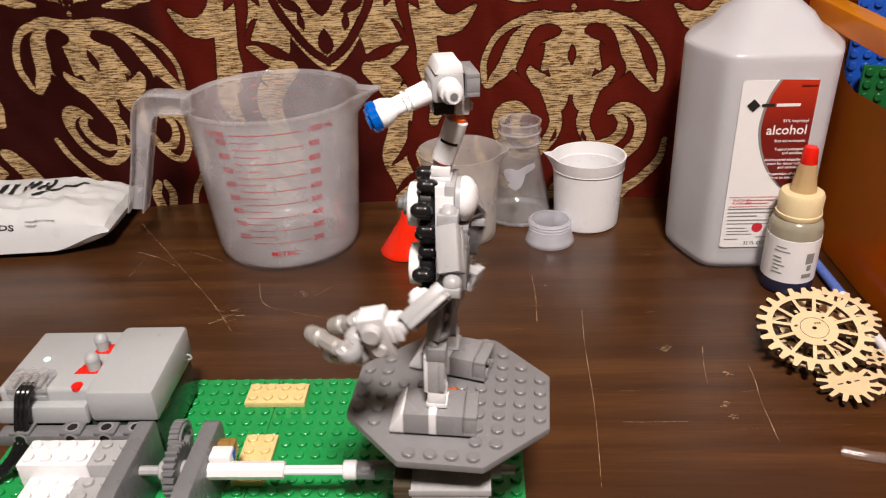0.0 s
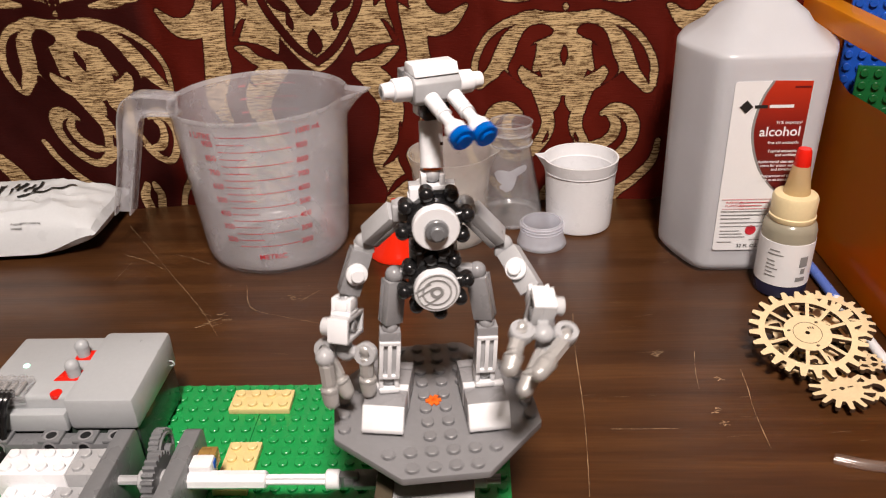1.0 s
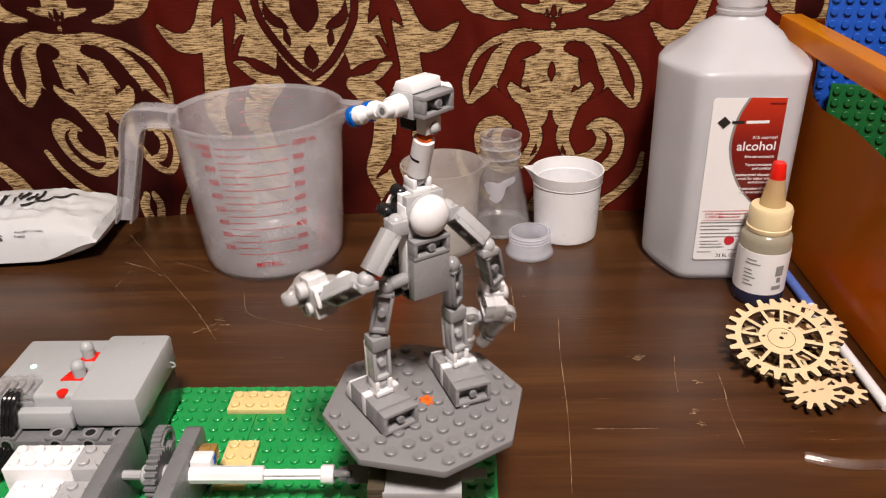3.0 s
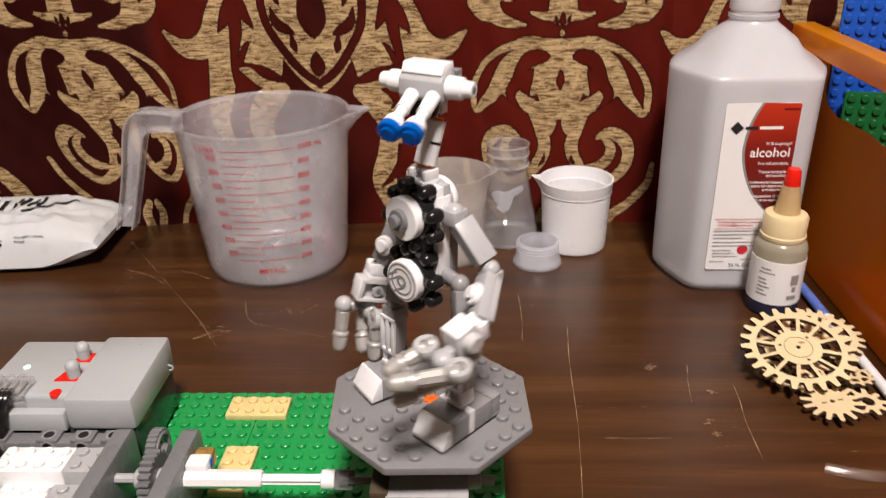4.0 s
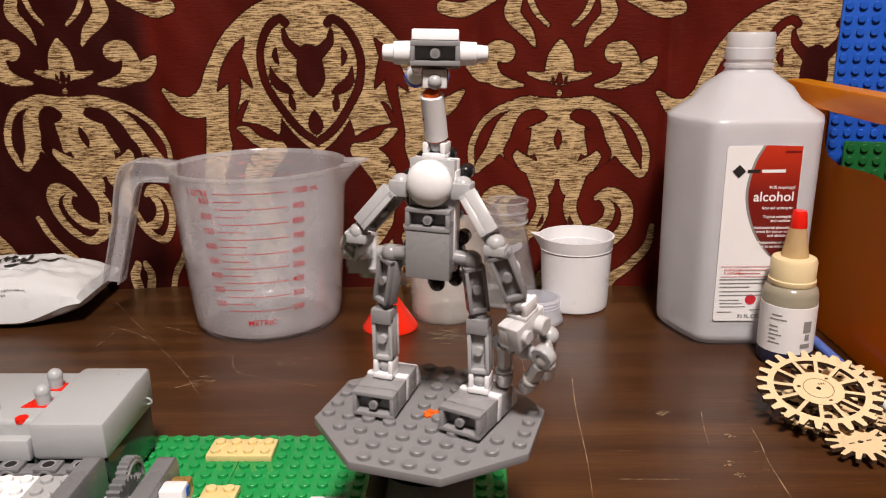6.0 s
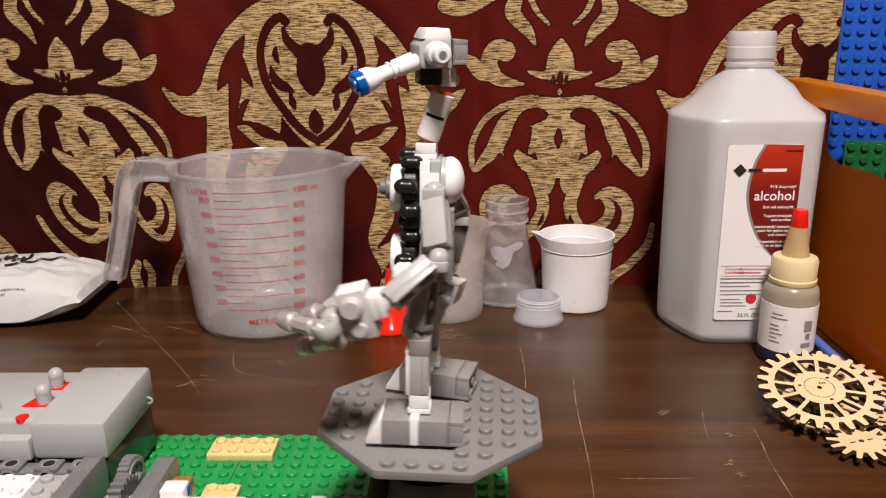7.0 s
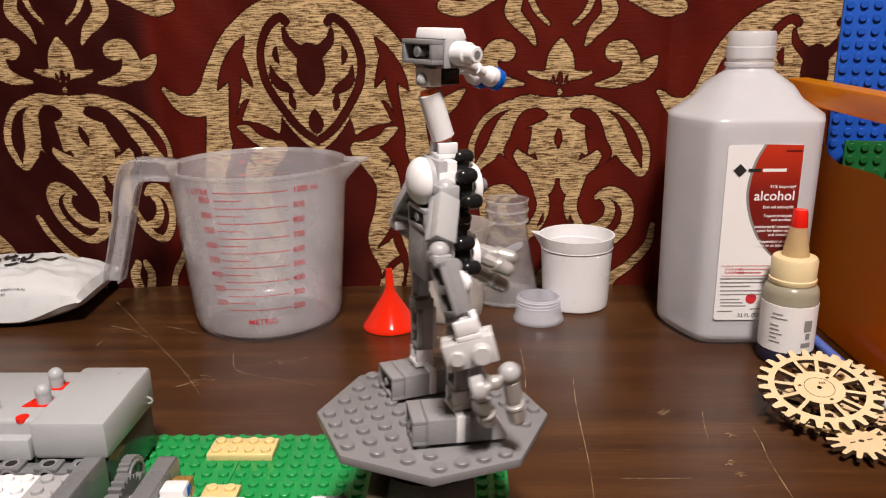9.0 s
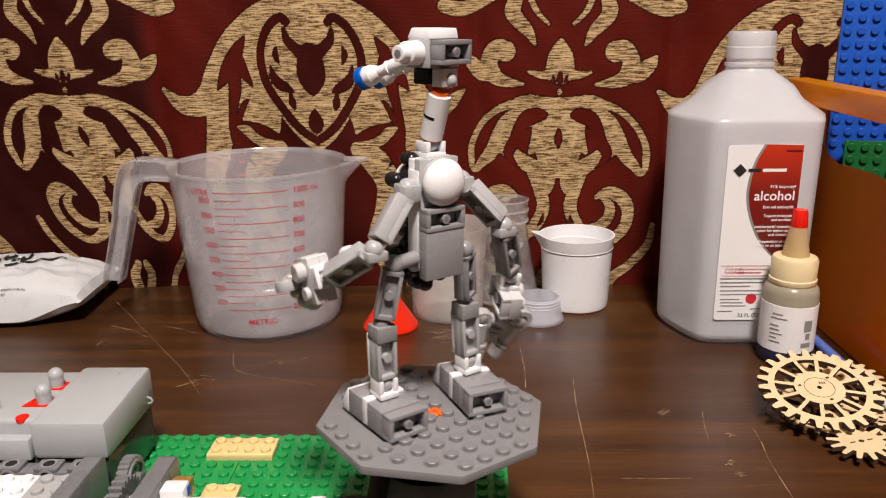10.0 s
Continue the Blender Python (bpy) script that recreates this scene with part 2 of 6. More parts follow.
fade_links.new(fade_span.outputs[0], fade_ramp.inputs[0])
fade_links.new(fade_ramp.outputs[0], fade_nodes["Principled BSDF"].inputs["Base Color"])
INK = mat("black_ink", (0.015, 0.015, 0.015), 0.5)
GREYINK = mat("grey_ink", (0.25, 0.25, 0.25), 0.5)
FOIL = mat("white_foil_film", (0.62, 0.645, 0.67), 0.32, vary=0.04, bump=0.15, bump_scale=120)
CREAM = mat("cream_plastic", (0.72, 0.60, 0.36), 0.4, vary=0.05)
AMBER = milky("yellowed_clear_plastic", (0.84, 0.66, 0.36), 0.3, 0.15, 0.5)
OLIVE = milky("grey_olive_plastic", (0.62, 0.58, 0.45), 0.25, 0.2, 0.4)
GLUE = mat("dark_liquid", (0.02, 0.02, 0.045), 0.15)
PLY = mat("laser_cut_plywood", (0.68, 0.54, 0.33), 0.55, vary=0.1, scale=90, bump=0.2)
CHAR = mat("charred_edge", (0.055, 0.028, 0.013), 0.7)
SCRATCH = mat("bare_scratch", (0.46, 0.33, 0.20), 0.6, vary=0.3, scale=300)
GLASSLAMP = bpy.data.materials.new("lamp_glass")
GLASSLAMP.use_nodes = True
GLASSLAMP.node_tree.nodes["Principled BSDF"].inputs["Emission Color"].default_value = (1, 0.86, 0.68, 1)
GLASSLAMP.node_tree.nodes["Principled BSDF"].inputs["Emission Strength"].default_value = 6
LED = bpy.data.materials.new("led_light")
LED.use_nodes = True
LED.node_tree.nodes["Principled BSDF"].inputs["Base Color"].default_value = (0.6, 1, 0.85, 1)
LED.node_tree.nodes["Principled BSDF"].inputs["Emission Color"].default_value = (0.45, 1, 0.75, 1)
LED.node_tree.nodes["Principled BSDF"].inputs["Emission Strength"].default_value = 1.6


# ---------------------------------------------------------------- shapes
def box(x0, x1, y0, y1, z0, z1, bev=0.0003, seg=2):
    bm = bmesh.new()
    bmesh.ops.create_cube(bm, size=1)
    for v in bm.verts:
        v.co = Vector((x0 + (v.co.x + 0.5) * (x1 - x0), y0 + (v.co.y + 0.5) * (y1 - y0), z0 + (v.co.z + 0.5) * (z1 - z0)))
    if bev:
        bmesh.ops.bevel(bm, geom=bm.edges[:], offset=bev, segments=seg, affect="EDGES", profile=0.5)
    return bm


def cyl(p0, p1, r0, r1=None, n=20, caps=True, bev=0.0):
    """A round bar or cone from p0 to p1."""
    p0, p1 = Vector(p0), Vector(p1)
    r1 = r0 if r1 is None else r1
    L = (p1 - p0).length
    prof = [(r0, 0), (r1, L)]
    if bev:
        prof = [(r0 - bev, 0), (r0, bev), (r1, L - bev), (r1 - bev, L)]
    bm = lathe(prof, n, caps, caps)
    q = Vector((0, 0, 1)).rotation_difference(p1 - p0).to_matrix().to_4x4()
    bmesh.ops.transform(bm, matrix=Matrix.Translation(p0) @ q, verts=bm.verts[:])
    return bm


def lathe(prof, n=48, cap0=True, cap1=False):
    """Turn a profile of (radius, height) about z."""
    bm = bmesh.new()
    rings = []
    for r, z in prof:
        rings.append([bm.verts.new((r * math.cos(2 * math.pi * k / n), r * math.sin(2 * math.pi * k / n), z)) for k in range(n)])
    for a, b in zip(rings, rings[1:]):
        for k in range(n):
            bm.faces.new((a[k], a[(k + 1) % n], b[(k + 1) % n], b[k]))
    if cap0:
        bm.faces.new(rings[0][::-1])
    if cap1:
        bm.faces.new(rings[-1])
    return bm


def ball(c, r, u=16, v=10, squash=(1, 1, 1)):
    bm = bmesh.new()
    bmesh.ops.create_uvsphere(bm, u_segments=u, v_segments=v, radius=r)
    bmesh.ops.transform(bm, matrix=Matrix.Translation(c) @ Matrix.Diagonal((*squash, 1)), verts=bm.verts[:])
    return bm


def prism(pts, z0, z1, bev=0.0):
    """A flat outline (x, y) raised from z0 to z1."""
    bm = bmesh.new()
    a = [bm.verts.new((x, y, z0)) for x, y in pts]
    b = [bm.verts.new((x, y, z1)) for x, y in pts]
    n = len(pts)
    bm.faces.new(a[::-1])
    bm.faces.new(b)
    for k in range(n):
        bm.faces.new((a[k], a[(k + 1) % n], b[(k + 1) % n], b[k]))
    bmesh.ops.recalc_face_normals(bm, faces=bm.faces[:])
    if bev:
        bmesh.ops.bevel(bm, geom=bm.edges[:], offset=bev, segments=2, affect="EDGES", profile=0.5)
    return bm


def moved(bm, m):
    bmesh.ops.transform(bm, matrix=m, verts=bm.verts[:])
    return bm


def join(*bms):
    out = bmesh.new()
    for b in bms:
        me = bpy.data.meshes.new("tmp")
        b.to_mesh(me)
        out.from_mesh(me)
        bpy.data.meshes.remove(me)
        b.free()
    return out


def tube(points, r, n=12, closed_caps=True):
    """A round bar along a smooth way through points."""
    pts = smooth_way([tuple(p) for p in points], 8)
    bm = bmesh.new()
    rings = []
    up = Vector((0.13, 0.21, 0.97))
    for i, p in enumerate(pts):
        d = (Vector(pts[min(i + 1, len(pts) - 1)]) - Vector(pts[max(i - 1, 0)])).normalized()
        s = d.cross(up).normalized()
        w = s.cross(d)
        rr = r(i / (len(pts) - 1)) if callable(r) else r
        rings.append([bm.verts.new(Vector(p) + rr * (s * math.cos(2 * math.pi * k / n) + w * math.sin(2 * math.pi * k / n))) for k in range(n)])
    for a, b in zip(rings, rings[1:]):
        for k in range(n):
            bm.faces.new((a[k], a[(k + 1) % n], b[(k + 1) % n], b[k]))
    if closed_caps:
        bm.faces.new(rings[0][::-1])
        bm.faces.new(rings[-1])
    bmesh.ops.recalc_face_normals(bm, faces=bm.faces[:])
    return bm


def smooth_way(p, steps):
    """Catmull-Rom through points of any dimension."""
    p = np.array(p, float)
    q = np.vstack([2 * p[0] - p[1], p, 2 * p[-1] - p[-2]])
    out = []
    for i in range(1, len(q) - 2):
        for k in range(steps):
            t = k / steps
            out.append(0.5 * (2 * q[i] + (q[i + 1] - q[i - 1]) * t + (2 * q[i - 1] - 5 * q[i] + 4 * q[i + 1] - q[i + 2]) * t * t
                              + (3 * q[i] - q[i - 1] - 3 * q[i + 1] + q[i + 2]) * t ** 3))
    out.append(p[-1])
    return [tuple(v) for v in out]


def mesh_of(name, bm, material, angle=38):
    me = bpy.data.meshes.new(name)
    bm.to_mesh(me)
    bm.free()
    me.polygons.foreach_set("use_smooth", [True] * len(me.polygons))
    me.set_sharp_from_angle(angle=radians(angle))
    me.materials.append(material)
    return me


def part(name, bm, material, parent, label="", at=None, angle=38):
    ob = new(name, mesh_of(name, bm, material, angle))
    ob.parent = parent
    if at is not None:
        ob.matrix_basis = at
    return tagged(ob, label)


def thing(name, label, category, at=None, group="", kind=""):
    ob = new(name)
    ob.empty_display_size = 0.01
    if at is not None:
        ob.matrix_basis = at
    return tagged(ob, label, category, group, kind)


def solid(name, bm, material, label, category="", kind="", at=None, group="", angle=38):
    ob = new(name, mesh_of(name, bm, material, angle))
    if at is not None:
        ob.matrix_basis = at
    return tagged(ob, label, category, group, kind)


def text_bm(words, size, align="LEFT", thick=0.0, shear=0.0, bold=0.0):
    """Lettering as a flat mesh in x, y; baseline at y 0."""
    cu = bpy.data.curves.new("lettering", "FONT")
    cu.body, cu.size, cu.align_x, cu.shear, cu.offset = words, size, align, shear, bold
    cu.resolution_u = 3
    ob = bpy.data.objects.new("lettering", cu)
    scene.collection.objects.link(ob)
    bpy.context.view_layer.update()
    me = bpy.data.meshes.new_from_object(ob.evaluated_get(bpy.context.evaluated_depsgraph_get()))
    bm = bmesh.new()
    bm.from_mesh(me)
    bpy.data.objects.remove(ob)
    bpy.data.meshes.remove(me)
    return bm


def quad(x0, x1, y0, y1, nx=1):
    """A flat strip in x, y, cut into nx pieces."""
    bm = bmesh.new()
    a = [bm.verts.new((x0 + (x1 - x0) * k / nx, y0, 0)) for k in range(nx + 1)]
    b = [bm.verts.new((x0 + (x1 - x0) * k / nx, y1, 0)) for k in range(nx + 1)]
    for k in range(nx):
        bm.faces.new((a[k], a[k + 1], b[k + 1], b[k]))
    return bm


P = 0.008          # stud pitch


def stud_field(cells, z, r, h, n):
    verts, faces = [], []
    for x, y in cells:
        b = len(verts)
        for rr, zz in ((r, z), (r, z + h - 0.00025), (r - 0.0003, z + h)):
            verts += [(x + rr * math.cos(2 * math.pi * k / n), y + rr * math.sin(2 * math.pi * k / n), zz) for k in range(n)]
        for lev in (0, 1):
            faces += [(b + lev * n + k, b + lev * n + (k + 1) % n, b + (lev + 1) * n + (k + 1) % n, b + (lev + 1) * n + k) for k in range(n)]
        faces.append(tuple(b + 2 * n + k for k in range(n)))
    me = bpy.data.meshes.new("tmp")
    me.from_pydata(verts, [], faces)
    bm = bmesh.new()
    bm.from_mesh(me)
    bpy.data.meshes.remove(me)
    return bm


# ---------------------------------------------------------------- room
def room():
    floor = solid("floor", box(-1.8, 1.8, -2.4, 0.42, -0.80, -0.75, 0), CARPET, "brown carpet floor of the room", "floor", "structure")
    for name, b in (("wall_north", (-1.8, 1.8, 0.42, 0.52, -0.75, 1.7)), ("wall_south", (-1.8, 1.8, -2.5, -2.4, -0.75, 1.7)),
                    ("wall_west", (-1.9, -1.8, -2.5, 0.52, -0.75, 1.7)), ("wall_east", (1.8, 1.9, -2.5, 0.52, -0.75, 1.7))):
        solid(name, box(*b, 0), PAINT, "plain cream painted room wall", "wall", "structure")
    solid("ceiling", box(-1.9, 1.9, -2.5, 0.52, 1.7, 1.75, 0), CEIL, "plain white painted ceiling", "ceiling", "structure")
    fix = thing("pendant_light", "round pendant light with a warm glass shade", "lamp", pose(LAMP_AT[0], LAMP_AT[1], 1.7))
    part("rose", lathe([(0.06, -0.02), (0.06, 0)], 32, True, True), WHITE, fix)
    part("stem", cyl((0, 0, -0.2), (0, 0, -0.02), 0.006), WHITE, fix)
    part("shade", lathe([(0.02, -0.17), (0.12, -0.20), (0.17, -0.24), (0.18, -0.285)], 32, True, False), GLASSLAMP, fix, "glowing warm glass shade")


def table():
    t = thing("table", "dark brown wood-grain table with a scratched top", "table")
    part("tabletop", box(-0.85, 0.85, -0.62, 0.235, -0.028, 0, 0.004), WOOD, t)
    for x in (-0.78, 0.78):
        for y in (-0.55, 0.17):
            part("leg", box(x - 0.025, x + 0.025, y - 0.025, y + 0.025, -0.75, -0.028, 0.003), WOOD, t)
    rng = random.Random(4)
    ways = [
        [(-0.2619, 0.1799), (-0.2140, 0.1182), (-0.1786, 0.0721), (-0.1652, 0.0542), (-0.1478, 0.0275)],
        [(-0.2481, 0.1330), (-0.2264, 0.1224), (-0.2128, 0.1113)],
        [(-0.1459, 0.0874), (-0.1362, 0.0595), (-0.1155, 0.0492), (-0.0828, 0.0386)],
        [(-0.1040, 0.0674), (-0.0940, 0.0800)],
        [(-0.2099, 0.1325), (-0.1955, 0.1261), (-0.1801, 0.1169)],
        [(-0.2403, 0.0955), (-0.2395, 0.1116), (-0.2391, 0.1215)],
        [(0.0677, 0.0482), (0.0659, 0.0119), (0.0637, -0.0394), (0.0612, -0.0723), (0.0590, -0.1020)],
        [(0.0753, -0.0573), (0.0920, -0.0574), (0.1088, -0.0572)],
        [(0.1525, -0.0097), (0.1514, -0.0264), (0.1503, -0.0430), (0.1483, -0.0725)],
        [(0.1317, 0.0067), (0.1290, -0.0100), (0.1261, -0.0269)],
        [(0.0395, 0.0900), (0.0402, 0.0600), (0.0398, 0.0350)],
    ]
    for w in ways:
        pts = smooth_way([(x + rng.uniform(-0.0006, 0.0006), y, 0) for x, y in w], 7)
        bm = bmesh.new()
        rows = []
        for i, p in enumerate(pts):
            a, b = Vector(pts[max(i - 1, 0)]), Vector(pts[min(i + 1, len(pts) - 1)])
            s = (b - a).normalized().cross(Vector((0, 0, 1))) * rng.choice((0.00003, 0.00005, 0.00009, 0.00016))
            rows.append((bm.verts.new(Vector(p) + s + Vector((0, 0, 0.00012))), bm.verts.new(Vector(p) - s + Vector((0, 0, 0.00012)))))
        for a, b in zip(rows, rows[1:]):
            bm.faces.new((a[0], a[1], b[1], b[0]))
        part("scratch", bm, SCRATCH, t, "pale scratch in the varnish")
    # hairline scratches along the grain
    for _ in range(46):
        x, y, a, l = rng.uniform(-0.16, 0.21), rng.uniform(-0.10, 0.12), rng.gauss(0, 0.10), rng.uniform(0.002, 0.008)
        c, d = Vector((x, y, 0.00012)), Vector((math.cos(a), math.sin(a), 0)) * l
        w = Vector((-math.sin(a), math.cos(a), 0)) * rng.uniform(0.00002, 0.00006)
        bm = bmesh.new()
        bm.faces.new([bm.verts.new(v) for v in (c - d, c + w, c + d, c - w)])
        part("scratch", bm, SCRATCH, t)
    # scuffed patch: a cloud of short fine scratches
    for cx, cy, n, sp in ((-0.008, 0.111, 34, 0.011), (0.1104, 0.0048, 9, 0.003), (0.1304, -0.0439, 8, 0.003), (0.1399, -0.0188, 6, 0.0025), (0.1340, -0.0544, 6, 0.003), (-0.113, 0.072, 7, 0.006), (-0.155, 0.048, 10, 0.008), (0.048, 0.077, 2, 0.001)):
        bm = bmesh.new()
        for _ in range(n):
            x, y, a, l = cx + rng.gauss(0, sp * 0.6), cy + rng.gauss(0, sp * 0.5), rng.uniform(-0.6, 0.9), rng.uniform(0.0004, 0.0018) if n < 10 else rng.uniform(0.001, 0.005)
            d, s = Vector((math.cos(a), math.sin(a), 0)) * l, Vector((-math.sin(a), math.cos(a), 0)) * rng.uniform(0.0001, 0.0003)
            c = Vector((x, y, 0.0002))
            bm.faces.new([bm.verts.new(v) for v in (c - d - s, c + d - s * 0.4, c + d + s * 0.4, c - d + s)])
        part("scuff", bm, SCRATCH, t, "patch of fine pale scuffs")


# woven figure: half of each motif, as tapered strokes (across, up, half width) in millimetres from the motif's axis
LEAF_GOLD = (
    [(0, 191, 0.8), (0, 185, 4.6), (0, 178, 8.4), (0, 172, 9.4), (0, 169, 8.4)],
    [(7, 167, 3.2), (14, 166.5, 1.8), (22, 168.5, 0.5)],
    [(0, 155, 1.2), (0.2, 154.5, 1.2)],
    [(39, 183, 6.6), (45, 184, 6.2), (50, 178, 5.2), (50, 170, 6.0), (45, 164, 4.6), (36, 161, 2.8), (26, 160, 0.5)],
    [(48, 167, 5.0), (56, 168, 5.4), (63, 174, 4.2), (67, 179, 1.0)],
    [(32, 219, 4.1), (34, 210, 4.9), (28, 202, 4.1), (23, 197, 3.2), (18, 188, 0.6)],
    [(22, 220, 1.6), (17, 210, 1.2), (9, 202, 0.6)],
    [(49, 221, 3.6), (64, 214, 4.1), (74, 212, 4.5), (83, 214, 4.1)],
    [(-3, 144, 5.3), (11, 147, 3.6), (23, 148, 3.6), (33, 142, 4.9), (39, 132, 5.3), (41, 122, 4.9), (38, 113, 4.9), (28, 105, 4.9), (16, 98, 5.3), (7, 90, 4.5), (6, 81, 0.8)],
    [(18, 97, 4.1), (13, 83, 4.1), (10, 70, 4.1), (14, 58, 4.1), (22, 47, 3.2), (34, 41, 2.4), (44, 45, 3.2), (52, 56, 3.6), (53, 69, 4.1), (47, 78, 4.5), (38, 81, 3.2), (30, 77, 1.2)],
    [(22, 53, 1.2), (32, 54, 3.2), (39, 61, 3.2), (40, 70, 2.8), (35, 76, 1.2)],
    [(23, 148, 2.0), (40, 143, 2.4), (54, 131, 2.8), (63, 114, 3.2), (65, 99, 1.2)],
    [(46, 113, 1.2), (50, 107, 3.6), (57, 103, 3.6), (64, 98, 0.8)],
    [(36, 121, 4.1), (32, 119, 0.8)],
    [(0, 142, 8.1), (0, 132, 9.7)],
    [(5, 140, 4.9), (10, 131, 7.3), (13, 121, 6.1), (20, 111, 1.2)],
    [(1, 127, 8.9), (0, 112, 5.7), (0, 97, 0.6)],
    [(72, 56, 1.6), (69, 41, 2.4), (57, 25, 2.8), (44, 14, 3.2), (37, -0, 3.2), (35, -12, 3.2)],
    [(5, 21, 3.2), (10, 12, 4.5), (7, 1, 4.5), (5, -12, 3.6)],
    [(8, 141, 6.5), (28, 137, 9.5), (44, 127, 10.5), (53, 113, 9.5), (61, 98, 4)],
    [(0, 140, 5), (0, 126, 13), (0, 114, 16), (0, 106, 12), (0, 97, 5)],
)
LEAF_CUT = (
    [(0, 163, 3.0), (0, 168, 1.8)],
    [(4, 162, 1.8), (5, 166, 1.4)],
    [(36, 174, 1.2), (40, 174, 2.0), (43, 176, 0.8)],
    [(-1, 131, 0.8), (-1, 121, 4.4), (-1, 111, 0.8)],
    [(11, 138, 3.4), (16, 138, 6.0), (23, 135, 6.2), (28, 128, 5.2), (31, 119, 5.2), (36, 110, 4.4), (33, 103, 2.6), (27, 98, 0.8)],
    [(34, 142, 0.6), (43, 137, 2.2), (51, 127, 4.2), (57, 114, 4.8), (60, 105, 2.2), (62, 98, 0.6)],
    [(10, 64, 0.8), (11, 59, 2.0), (14, 54, 0.8)],
)
OGEE_GOLD = (
    [(0, 196, 31.6), (0, 176, 34.0), (0, 156, 30.8), (0, 138, 21.1), (0, 123, 10.1), (0, 114, 2.0)],
    [(8, 211, 12.2), (24, 207, 12.2), (38, 200, 12.2), (53, 185, 13.0), (65, 167, 12.2), (74, 152, 10.1), (86, 144, 7.7), (98, 145, 5.3), (110, 155, 1.2)],
    [(50, 161, 24.3), (46, 142, 20.2), (42, 128, 13.8)],
    [(70, 145, 10.5), (73, 126, 8.9), (77, 107, 8.1), (81, 90, 6.1), (76, 72, 3.2)],
    [(30, 112, 5.7), (43, 102, 9.7), (51, 85, 8.9), (47, 63, 8.1), (42, 41, 9.7), (50, 18, 8.9), (45, -1, 7.3)],
    [(66, 45, 5.7), (71, 27, 6.5), (68, 6, 6.5)],
)
OGEE_CUT = (
    [(15, 203, 3.6), (19, 206, 3.6), (27, 201, 3.6), (34, 190, 3.4), (37, 177, 3.6), (34, 159, 3.6), (24, 142, 3.6), (13, 128, 3.6), (0, 118, 3.2)],
    [(0, 182, 7.3), (0, 174, 10.1), (0, 166, 10.5), (0, 158, 6.1), (0, 151, 0.8)],
    [(7, 182, 4.9), (15, 190, 3.6), (17, 198, 2.0)],
    [(24, 186, 1.2), (25, 180, 2.8), (23, 174, 1.2)],
    [(30, 172, 1.2), (27, 162, 4.1), (20, 157, 4.1), (14, 154, 1.2)],
    [(17, 152, 1.6), (16, 146, 3.2), (15, 141, 1.2)],
    [(0, 142, 0.8), (0, 135, 4.9), (0, 130, 5.7), (0, 124, 0.8)],
    [(47, 194, 0.8), (54, 183, 4.9), (62, 169, 6.1), (71, 155, 1.2)],
    [(55, 181, 4.5), (52, 169, 4.9), (46, 158, 1.6)],
    [(58, 169, 5.3), (59, 155, 4.9), (62, 140, 3.6), (64, 126, 3.2), (62, 111, 2.8), (51, 98, 1.2)],
    [(63, 131, 2.8), (52, 130, 2.0), (42, 125, 4.9), (32, 121, 3.6), (24, 118, 0.8)],
    [(59, 134, 3.2), (53, 145, 2.4), (49, 148, 0.8)],
    [(39, 36, 1.2), (49, 45, 3.2), (56, 57, 3.2), (57, 72, 1.6)],
    [(37, 8, 1.2), (50, 22, 3.2), (59, 29, 2.8)],
)


